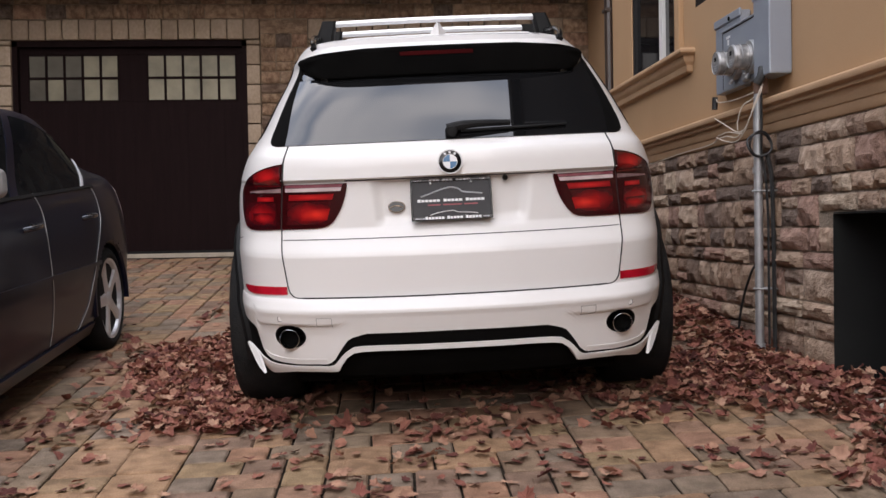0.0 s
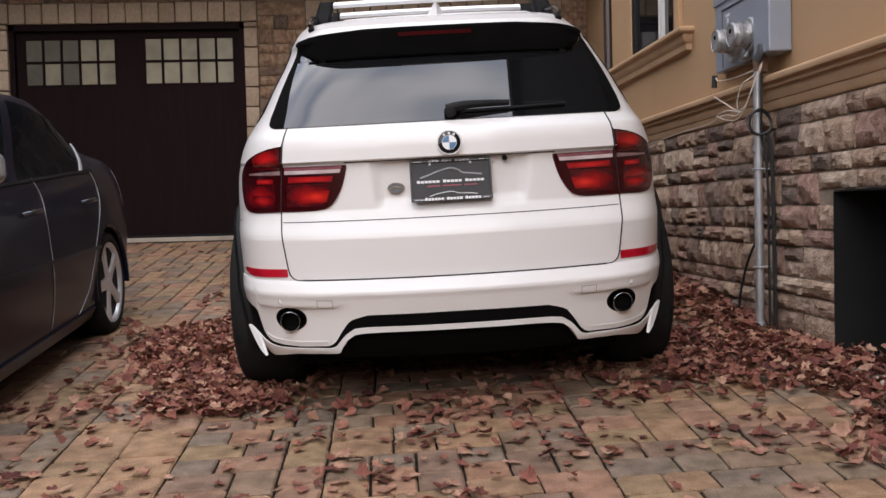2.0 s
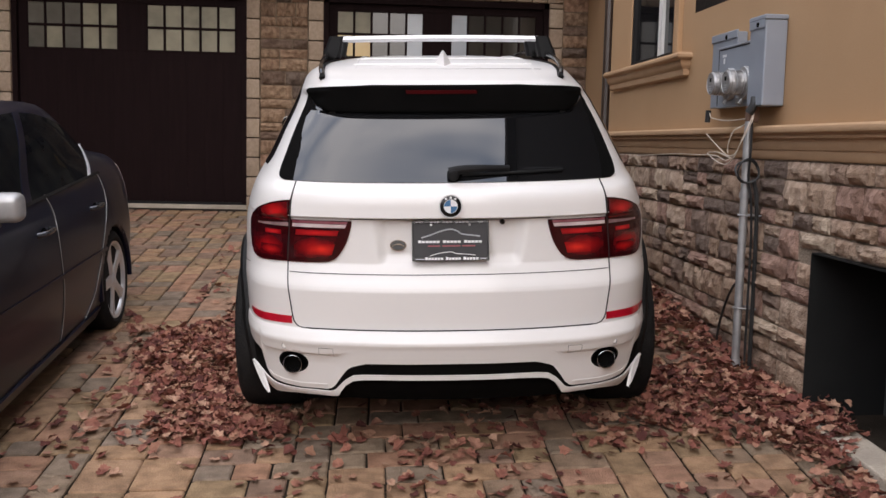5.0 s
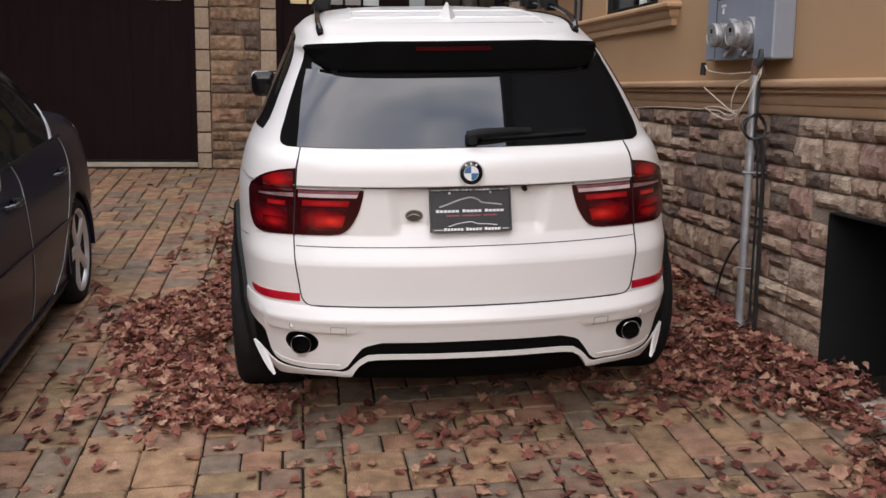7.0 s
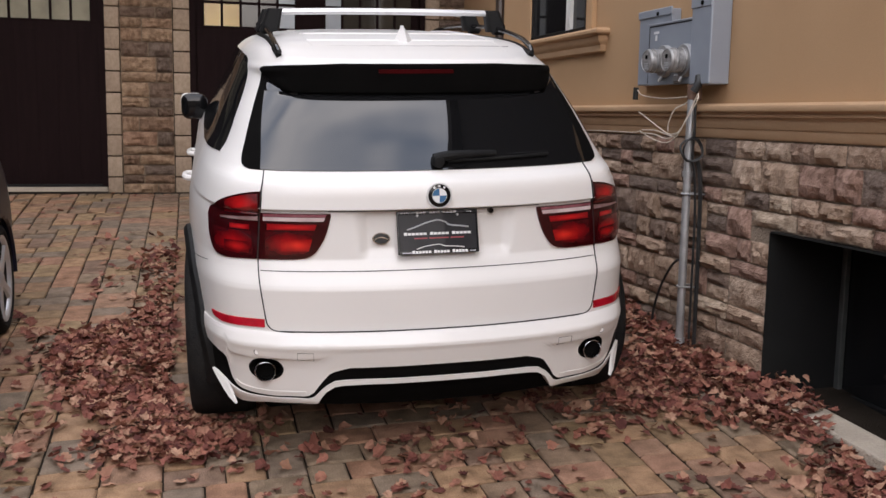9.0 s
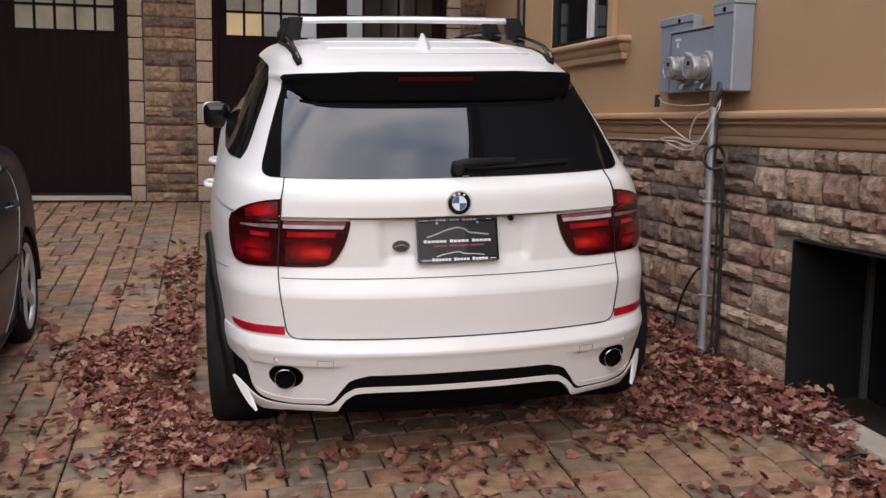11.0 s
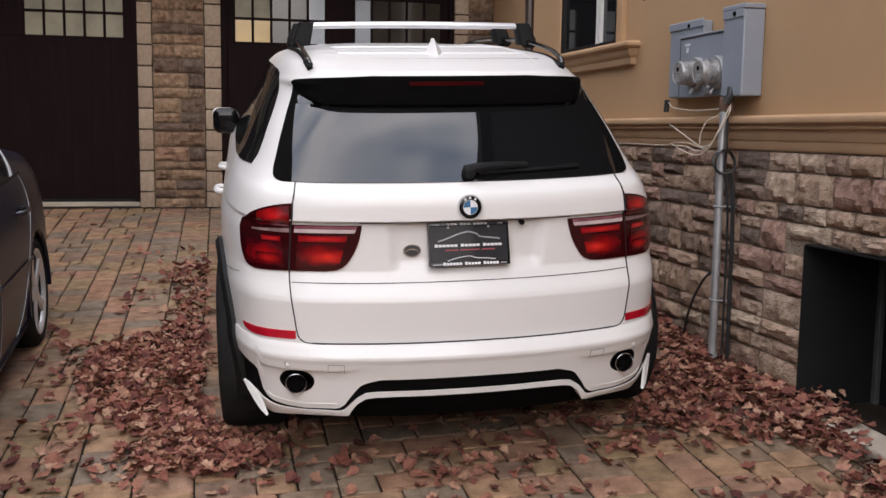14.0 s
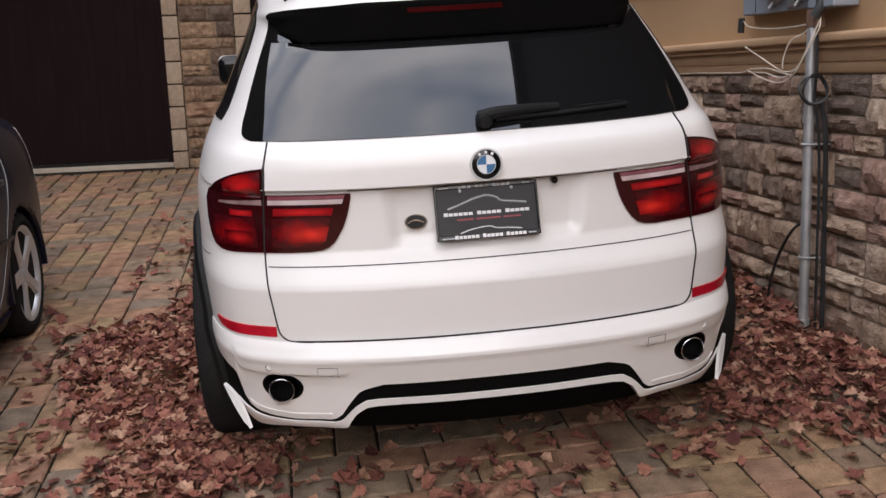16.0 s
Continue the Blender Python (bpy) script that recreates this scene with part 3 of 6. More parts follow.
# ---- car bodies: closed plan outlines lofted over height ----
def pchip(xs, ys):
    xs, ys = np.array(xs, float), np.array(ys, float)
    h, d = np.diff(xs), np.diff(ys) / np.diff(xs)
    m = np.zeros(len(xs))
    m[0], m[-1] = d[0], d[-1]
    for i in range(1, len(xs) - 1):
        if d[i - 1] * d[i] > 0:
            w1, w2 = 2 * h[i] + h[i - 1], h[i] + 2 * h[i - 1]
            m[i] = (w1 + w2) / (w1 / d[i - 1] + w2 / d[i])

    def at(x):
        x = min(max(float(x), xs[0]), xs[-1])
        i = int(min(max(np.searchsorted(xs, x) - 1, 0), len(h) - 1))
        t = (x - xs[i]) / h[i]
        return (2 * t ** 3 - 3 * t * t + 1) * ys[i] + (t ** 3 - 2 * t * t + t) * h[i] * m[i] + (3 * t * t - 2 * t ** 3) * ys[i + 1] + (t ** 3 - t * t) * h[i] * m[i + 1]
    return at


def linear(xs, ys):
    return lambda x: float(np.interp(x, xs, ys))


class Shell:
    """A body surface: arc length along the plan outline from the middle of the tail, and height."""

    def __init__(self, width, tail, nose, corner, dent=None, nose_bow=0.45, lean=None):
        self.width, self.tail, self.nose, self.dent, self.bow = width, tail, nose, dent, nose_bow
        self.lean = lean or (lambda z: 0.0)
        cx, cy = zip(*corner)
        self.curve = pchip(cx, cy)
        self.fx = np.unique(np.r_[np.linspace(0, 0.7, 64), np.linspace(0.7, 0.96, 18), np.linspace(0.96, 1.0, 8)])
        self.fy = np.array([self.curve(v) for v in self.fx])
        self.cache = {}

    def ring(self, z):
        key = round(float(z), 5)
        if key not in self.cache:
            w, r, f = self.width(z), self.tail(z), self.nose(z)
            s = min(1.0, (f - r) / 2.6)
            rear = np.c_[w * self.fx, r + s * self.fy]
            y0, y1 = rear[-1, 1], f - s * self.fy[-1] * 0.8
            side = np.c_[np.full(110, w), np.linspace(y0, y1, 112)[1:-1]]
            front = np.c_[w * self.fx[::-1], f - s * self.fy[::-1] * 0.8]
            p = np.concatenate([rear, side, front])
            if self.dent:
                p[: len(rear), 1] += [self.dent(x, z) for x in rear[:, 0]]
            a = np.r_[0, np.cumsum(np.hypot(*np.diff(p, axis=0).T))]
            self.cache[key] = (p, a)
        return self.cache[key]

    def at(self, a, z, off=0.0):
        p, s = self.ring(z)
        x, y = np.interp(abs(a), s, p[:, 0]), np.interp(abs(a), s, p[:, 1])
        q = np.array([(math.copysign(x, a) if a else 0.0) + self.lean(z), y, z])
        return q + off * self.normal(a, z) if off else q

    def normal(self, a, z):
        e = 0.012
        da = self.at(a + e, z) - self.at(a - e, z)
        dz = self.at(a, z + 0.006) - self.at(a, z - 0.006)
        n = np.cross(da, dz)
        return n / (np.linalg.norm(n) + 1e-12)

    def arc_x(self, x, z):
        """The arc length at which the tail side of the outline reaches x."""
        p, s = self.ring(z)
        k = len(self.fx)
        return math.copysign(np.interp(min(abs(x), p[k - 1, 0] - 1e-6), p[:k, 0], s[:k]), x)

    def arc_y(self, y, z, sign):
        p, s = self.ring(z)
        k = len(self.fx) // 3
        return sign * np.interp(y, p[k:, 1], s[k:])

    def loft(self, levels, keep=None, cap=True):
        verts, faces = [], []
        n = None
        for z in levels:
            p, _ = self.ring(z)
            full = np.r_[p, (p * (-1, 1))[::-1]]
            n = len(full)
            verts += [(x + self.lean(z), y, z) for x, y in full]
        for j in range(len(levels) - 1):
            for i in range(n):
                q = (j * n + i, j * n + (i + 1) % n, (j + 1) * n + (i + 1) % n, (j + 1) * n + i)
                if keep:
                    c = np.mean([verts[v] for v in q], axis=0)
                    if not keep(*c):
                        continue
                faces.append(q)
        if cap:
            faces.append(tuple(range((len(levels) - 1) * n, len(levels) * n)))
        bm = bmesh.new()
        vs = [bm.verts.new(v) for v in verts]
        for f in faces:
            try:
                bm.faces.new([vs[i] for i in f])
            except ValueError:
                pass
        bmesh.ops.remove_doubles(bm, verts=bm.verts[:], dist=1e-5)
        bmesh.ops.delete(bm, geom=[v for v in bm.verts if not v.link_faces], context="VERTS")
        bmesh.ops.recalc_face_normals(bm, faces=bm.faces[:])
        return bm

    def grid(self, rows, off=0.004, depth=0.012):
        """A raised patch through rows of (arc, z) points, with a skirt that drops back into the body."""
        nr, nc = len(rows), len(rows[0])
        verts = [self.at(a, z, off) for row in rows for a, z in row]
        faces = [(j * nc + i, j * nc + i + 1, (j + 1) * nc + i + 1, (j + 1) * nc + i) for j in range(nr - 1) for i in range(nc - 1)]
        rim = [(0, i) for i in range(nc)] + [(j, nc - 1) for j in range(1, nr)] + [(nr - 1, i) for i in range(nc - 2, -1, -1)] + [(j, 0) for j in range(nr - 2, 0, -1)]
        base = len(verts)
        for j, i in rim:
            a, z = rows[j][i]
            verts.append(self.at(a, z, off - depth))
        k = len(rim)
        for q in range(k):
            (j, i), (j2, i2) = rim[q], rim[(q + 1) % k]
            faces.append((j * nc + i, base + q, base + (q + 1) % k, j2 * nc + i2))
        bm = bmesh.new()
        vs = [bm.verts.new(v) for v in verts]
        for f in faces:
            try:
                bm.faces.new([vs[i] for i in f])
            except ValueError:
                pass
        bmesh.ops.remove_doubles(bm, verts=bm.verts[:], dist=2e-5)
        bmesh.ops.recalc_face_normals(bm, faces=bm.faces[:])
        return bm

    def rows_z(self, zs, left, right, n):
        """Rows for grid(): at each height, arcs from left(z) to right(z)."""
        return [[(left(z) + (right(z) - left(z)) * i / (n - 1), z) for i in range(n)] for z in zs]

    def cols_x(self, xs, lo, hi, n):
        """Rows for grid(): at each x of the tail, heights from lo(x) to hi(x)."""
        out = []
        for x in xs:
            row = []
            for i in range(n):
                z = lo(x) + (hi(x) - lo(x)) * i / (n - 1)
                row.append((self.arc_x(x, z), z))
            out.append(row)
        return out

    def ribbon(self, path, half=0.0022, off=0.0018):
        """A thin line along (arc, z) points, as a panel gap shows."""
        p = np.array(path, float)
        t = np.gradient(p, axis=0)
        t /= np.linalg.norm(t, axis=1)[:, None] + 1e-12
        rows = [[(a + half * ty, z - half * tx), (a - half * ty, z + half * tx)] for (a, z), (tx, ty) in zip(p, t)]
        return self.grid(rows, off, off + 0.004)


def step(x, a, b):
    t = min(max((x - a) / (b - a), 0.0), 1.0)
    return t * t * (3 - 2 * t)


# ---- white sport utility car ----
wing_edge = pchip((1.421, 1.424, 1.428, 1.434, 1.443, 1.462, 1.488, 1.506, 1.516, 1.53, 1.556, 1.60), (0.45, 0.484, 0.512, 0.528, 0.542, 0.562, 0.584, 0.597, 0.582, 0.542, 0.50, 0.42))
roof_tail = linear((1.424, 1.429, 1.530, 1.542, 1.556, 1.585, 1.62), (0.4335, 0.4195, 0.408, 0.415, 0.430, 0.56, 0.74))


def suv_dent(x, z):
    d = 0.0
    x = abs(x)
    if 1.4245 < z < 1.62:
        # beside the roof spoiler the glass and pillar keep their slope
        d += max(0.0, 0.4215 + (z - 1.413) * 1.0 - roof_tail(z)) * step(x, wing_edge(z) - 0.09 * step(z, 1.44, 1.50), wing_edge(z) + 0.012 + 0.05 * step(z, 1.43, 1.50) + min(2.5 * max(z - 1.482, 0.0), 0.09))
    if 0.812 < z < 1.013:
        rise = (z - 0.83) / 0.18
        d += (1 - step(x, 0.250 + 0.010 * rise, 0.300 + 0.026 * rise)) * 0.025 * step(z, 0.812, 0.870) * (1 if z < 1.008 else (1.013 - z) / 0.005)
    if z < 0.468 and x > 0.42:
        d += 0.020 * step(x, 0.43 + (z - 0.29) * -0.25, 0.56) * (1 - step(z, 0.458, 0.468)) * (1 - step(x, 0.76, 0.82))
    return d


SUV = Shell(
    pchip((0.2, 0.33, 0.6, 0.85, 0.95, 1.05, 1.12, 1.17, 1.20, 1.35, 1.50, 1.545, 1.575, 1.606, 1.624, 1.637, 1.646, 1.652),
          (0.88, 0.905, 0.93, 0.935, 0.93, 0.905, 0.877, 0.853, 0.837, 0.774, 0.701, 0.673, 0.647, 0.60, 0.54, 0.46, 0.36, 0.22)),
    linear((0.2, 0.285, 0.33, 0.42, 0.495, 0.512, 0.522, 0.552, 0.565, 0.58, 0.66, 0.724, 0.742, 0.79, 0.83, 1.010, 1.022, 1.085, 1.112, 1.122, 1.152, 1.178, 1.21, 1.25, 1.29, 1.33, 1.37, 1.424, 1.429, 1.530, 1.542, 1.556, 1.585, 1.612, 1.628, 1.640, 1.647, 1.652),
           (0.12, 0.055, 0.046, 0.034, 0.016, 0.009, 0.010, 0.032, 0.046, 0.0490, 0.0475, 0.0465, 0.053, 0.086, 0.106, 0.118, 0.092, 0.098, 0.108, 0.118, 0.166, 0.190, 0.219, 0.2555, 0.2935, 0.333, 0.3745, 0.4335, 0.4195, 0.408, 0.415, 0.430, 0.56, 0.72, 0.88, 1.08, 1.40, 1.9)),
    pchip((0.2, 0.5, 0.8, 0.95, 1.05, 1.12, 1.3, 1.5, 1.6, 1.635, 1.652), (4.55, 4.82, 4.78, 4.6, 4.2, 3.75, 3.3, 2.85, 2.62, 2.4, 2.1)),
    ((0, 0), (0.15, 0.003), (0.3, 0.014), (0.45, 0.034), (0.58, 0.06), (0.68, 0.09), (0.76, 0.128), (0.83, 0.178), (0.885, 0.25), (0.93, 0.36), (0.965, 0.52), (0.985, 0.68), (1.0, 0.95)),
    suv_dent, lean=linear((1.15, 1.22, 1.40, 1.46, 1.51, 1.56, 1.61), (0, 0.006, 0.009, 0.008, 0.0, -0.010, -0.014)))
SUV_M = Matrix.Translation((0.033, 0, -0.053)) @ Euler((radians(5.2), radians(-1.7), radians(-2.2))).to_matrix().to_4x4()
AXLES, WHEEL_R = (0.87, 3.80), 0.376

suv = empty("sport_utility_car", SUV_M, "white sport utility car with roof bars parked among red leaves", "car")


def suv_keep(x, y, z):
    if z < 0.555 and y < 0.85:
        return False
    return all((y - ya) ** 2 + (z - WHEEL_R) ** 2 > 0.425 ** 2 for ya in AXLES) or z > 0.85


LEVELS = sorted({round(float(v), 4) for v in np.r_[np.linspace(0.33, 0.552, 9), 0.565, 0.58, np.linspace(0.60, 0.78, 10), 0.724, 0.733, 0.742, 0.79, np.linspace(0.80, 0.90, 18), np.linspace(0.90, 1.0, 8), 1.005, 1.0085, 1.013, 1.017, 1.022,
                                                    np.linspace(1.03, 1.11, 6), 1.117, 1.122, 1.135, 1.152, 1.165, np.linspace(1.18, 1.39, 10), 1.408, 1.424, 1.4265, 1.429, 1.432, 1.436, 1.443, 1.45, 1.463, 1.477, 1.486, 1.494, 1.50, 1.506, 1.513, 1.52, 1.525, 1.53, 1.536, 1.542, 1.549, 1.556, 1.563, 1.57, 1.578, 1.585, 1.592, 1.599, 1.606, 1.612, 1.618, 1.623, 1.628, 1.633, 1.637, 1.641, 1.645, 1.648, 1.650, 1.652]})
part("body", SUV.loft(LEVELS, suv_keep), "white", suv, "pearl white painted body shell", True, 24)


def by_arc(arcs, lo, hi, n):
    return [[(a, lo(abs(a)) + (hi(abs(a)) - lo(abs(a))) * i / (n - 1)) for i in range(n)] for a in arcs]


# bumper, lower trim and lip
bump_lo = linear((0, 0.35, 0.42, 0.457, 0.482, 0.51, 0.64, 0.72, 0.785, 0.815, 0.837, 0.848, 0.866, 0.932, 1.072, 1.15), (0.432, 0.430, 0.410, 0.364, 0.325, 0.303, 0.299, 0.302, 0.311, 0.328, 0.360, 0.432, 0.449, 0.460, 0.470, 0.49))
EX_A, EX_Z, EX_RA, EX_RZ = 0.672, 0.414, 0.067, 0.046


def arch_limit(z):
    return SUV.arc_y(AXLES[0] - math.sqrt(0.452 ** 2 - (z - WHEEL_R) ** 2), z, 1)


ARCS = np.unique(np.round(np.r_[np.linspace(-1.16, 1.16, 121), -0.468, 0.468, -0.485, 0.485, -0.394, 0.394, np.linspace(0.594, 0.75, 40), -np.linspace(0.594, 0.75, 40)], 4))
bump_rows = [[(math.copysign(min(abs(a), arch_limit(z)), a), z) for a, z in row] for row in by_arc(ARCS, bump_lo, lambda a: 0.5640, 60)]
bump_bm = SUV.grid(bump_rows, 0.003, 0.035)
hole = []
for f in bump_bm.faces:
    c = f.calc_center_median()
    if 0.36 < c.z < 0.47 and 0.5 < abs(c.x) < 0.8:
        a = abs(SUV.arc_x(c.x, c.z))
        if ((a - EX_A) / EX_RA) ** 2 + ((c.z - EX_Z) / EX_RZ) ** 2 < 0.99:
            hole.append(f)
bmesh.ops.delete(bump_bm, geom=hole, context="FACES")
bumper = part("rear_bumper", bump_bm, "white", suv, "", True, 30)
for s in (-1, 1):
    part("bumper_bead", SUV.ribbon([(s * a, bump_lo(a) + 0.018) for a in np.linspace(0.515, 0.812, 40)], 0.0045, 0.0062), "white", bumper, "", True)
lip_hi = linear((0, 0.29, 0.36, 0.405, 0.442, 0.485, 0.51, 0.66, 0.757, 0.80, 0.84, 0.873), (0.381, 0.381, 0.380, 0.375, 0.351, 0.302, 0.294, 0.291, 0.292, 0.299, 0.314, 0.337))
lip_lo = linear((0, 0.29, 0.37, 0.405, 0.442, 0.468, 0.50, 0.66, 0.79, 0.82, 0.845, 0.873), (0.360, 0.360, 0.357, 0.351, 0.325, 0.278, 0.273, 0.268, 0.246, 0.258, 0.288, 0.328))
arcs_in = np.unique(np.r_[np.linspace(-0.873, 0.873, 97), -0.466, 0.466, -0.479, 0.479, -0.404, 0.404])
arcs_trim = np.unique(np.r_[np.linspace(-0.98, 0.98, 99), -0.466, 0.466, -0.479, 0.479, -0.404, 0.404])
part("lower_trim", SUV.grid(by_arc(arcs_trim, lambda a: lip_lo(a) + 0.004, lambda a: bump_lo(a) + 0.02 + 0.05 * step(a, 0.8, 0.95), 6), 0.0005, 0.03), "void", suv, "black plastic trim above the bumper lip", True, 40)
lip = part("bumper_lip", SUV.grid(by_arc(arcs_in, lip_lo, lip_hi, 5), 0.006, 0.030), "white", suv, "white bumper lip with upturned ends", True, 40)
for s in (-1, 1):
    front = [(0.772, 0.210, 0.258), (0.794, 0.236, 0.276), (0.816, 0.276, 0.300), (0.840, 0.318, 0.335), (0.856, 0.350, 0.362), (0.837, 0.322, 0.355), (0.811, 0.288, 0.335), (0.785, 0.236, 0.292)]
    fin_pts = [(s * x, y, z) for x, y, z in front] + [(s * (x - 0.008), y + 0.008, z + 0.002) for x, y, z in front]
    fin_bm = bmesh.new()
    vs = [fin_bm.verts.new(v) for v in fin_pts]
    fin_bm.faces.new(vs[:8]), fin_bm.faces.new(vs[8:][::-1])
    for k in range(8):
        fin_bm.faces.new((vs[k], vs[8 + k], vs[8 + (k + 1) % 8], vs[(k + 1) % 8]))
    bmesh.ops.recalc_face_normals(fin_bm, faces=fin_bm.faces[:])
    bmesh.ops.triangulate(fin_bm, faces=[f for f in fin_bm.faces if len(f.verts) > 4])
    part("lip_fin", fin_bm, "white", lip)
part("diffuser", SUV.grid(by_arc(np.linspace(-0.80, 0.80, 33), lambda a: 0.21, lambda a: 0.40, 6), -0.045, 0.02), "void", suv, "", True)
part("underbody", block(-0.66, 0.66, 0.30, 4.5, 0.19, 0.62, 0.02), "void", suv)
# blocks added along the sills so no light leaks in beneath the car
for s in (-1, 1):
    part("sill", block(s * 0.655, s * 0.88, 1.32, 3.36, 0.21, 0.40, 0.03, 2), "void", suv, "black block below the doors, added to keep light from under the car")
for s in (-1, 1):
    part("wheel_well", block(s * 0.64, s * 0.83, 0.45, 1.29, 0.55, 0.79, 0.02), "void", suv)
    part("wheel_well", block(s * 0.64, s * 0.83, 3.38, 4.18, 0.55, 0.79, 0.02), "void", suv)

# panel gaps
seam_x = linear((0.754, 0.833, 0.977, 1.084), (0.667, 0.667, 0.656, 0.647))
gate_side = [(0.662, 1.084), (0.674, 0.977), (0.678, 0.90), (0.680, 0.833), (0.679, 0.754), (0.668, 0.67), (0.658, 0.605), (0.648, 0.583), (0.63, 0.570), (0.60, 0.5655), (0.55, 0.5645)]
for s in (-1, 1):
    pts = spline([(s * a, z, 0) for a, z in gate_side], 6)
    part("panel_gap", SUV.ribbon([(p[0], p[1]) for p in pts], 0.0021, 0.003), "groove", suv)
    part("panel_gap", SUV.ribbon([(SUV.arc_x(s * seam_x(z), z), z) for z in np.linspace(0.824, 1.09, 36)], 0.0022, 0.0062), "groove", suv)
    part("panel_gap", SUV.ribbon([(s * (0.648 + 0.014 * (1.152 - z) / 0.066), z) for z in np.linspace(1.152, 1.086, 12)], 0.002, 0.004), "groove", suv)
    part("panel_gap", SUV.ribbon([(s * (0.965 + 0.335 * k), 0.792 - 0.034 * k) for k in np.linspace(0, 1, 12)], 0.0009), "groove", suv)
part("panel_gap", SUV.ribbon([(a, 0.5662) for a in np.linspace(-0.60, 0.60, 61)], 0.0029, 0.0055), "groove", suv)
part("panel_gap", SUV.ribbon([(a, 0.790) for a in np.linspace(-0.672, 0.672, 61)], 0.0013), "groove", suv)
part("panel_gap", SUV.ribbon([(a, 1.0135) for a in np.linspace(-0.41, 0.41, 41)], 0.0016), "groove", suv)

# rear glass, black edge strips, spoiler panel, high brake lamp
x_out = pchip((1.1535, 1.160, 1.168, 1.18, 1.25, 1.30, 1.333, 1.396, 1.438, 1.505), (0.684, 0.704, 0.711, 0.712, 0.695, 0.680, 0.669, 0.647, 0.630, 0.606))
x_in = pchip((1.15, 1.25, 1.333, 1.389, 1.430, 1.505), (0.645, 0.640, 0.631, 0.621, 0.611, 0.598))
zs = np.r_[1.1535, 1.157, 1.162, 1.17, np.linspace(1.18, 1.424, 16)]
part("rear_window", SUV.grid(SUV.rows_z(zs, lambda z: -SUV.arc_x(x_in(z), z), lambda z: SUV.arc_x(x_in(z), z), 41), 0.004, 0.01), "tint", suv, "tinted rear window mirroring the overcast sky", True, 60)
wing_top = pchip((1.40, 1.500, 1.506, 1.511, 1.516, 1.522, 1.530, 1.536), (0.68, 0.642, 0.630, 0.615, 0.598, 0.545, 0.447, 0.31))
zs2 = np.r_[1.1535, 1.155, 1.157, 1.16, 1.165, 1.172, np.linspace(1.18, 1.424, 14)]
zs_up = np.linspace(1.4235, 1.503, 16)
for s in (-1, 1):
    part("window_edge", SUV.grid(SUV.rows_z(zs2, lambda z: SUV.arc_x(s * x_in(z), z), lambda z: SUV.arc_x(s * x_out(z), z), 8), 0.005, 0.012), "void", suv, "", True, 60)
    part("window_edge", SUV.grid(SUV.rows_z(zs_up, lambda z: SUV.arc_x(s * x_in(z), z), lambda z: SUV.arc_x(s * x_out(z), z), 5), 0.005, 0.012), "void", suv, "", True, 60)
    part("window_corner", SUV.grid(SUV.rows_z(zs_up, lambda z: SUV.arc_x(s * min(wing_edge(z) + 0.0125, x_in(z) - 0.001), z), lambda z: SUV.arc_x(s * x_in(z), z), 9), 0.0043, 0.012), "tint", suv, "tinted upper corner of the rear window", True, 60)
zs3 = np.r_[1.4285, 1.4295, 1.431, 1.434, 1.438, 1.443, 1.452, 1.462, 1.475, 1.487, 1.497, 1.502, 1.506, 1.511, 1.516, 1.522, 1.527, 1.532, 1.536]
part("spoiler_panel", SUV.grid(SUV.rows_z(zs3, lambda z: -SUV.arc_x(min(wing_edge(z) + 0.0170, wing_top(z)), z), lambda z: SUV.arc_x(min(wing_edge(z) + 0.0170, wing_top(z)), z), 61), 0.0068, 0.018), "void", suv, "black underside panel of the roof spoiler", True, 60)
part("spoiler_edge", SUV.grid(by_arc(np.linspace(-0.50, 0.50, 41), lambda a: 1.4245 - 0.011 * (a / 0.46) ** 2 * (1 - step(a, 0.44, 0.50)), lambda a: 1.429, 4), 0.003, 0.010), "void", suv, "", True, 60)
part("high_brake_lamp", SUV.grid(SUV.rows_z((1.503, 1.510, 1.518), lambda z: -0.172, lambda z: 0.125, 17), 0.0085, 0.01), "red_deep", suv, "dark red high brake lamp")


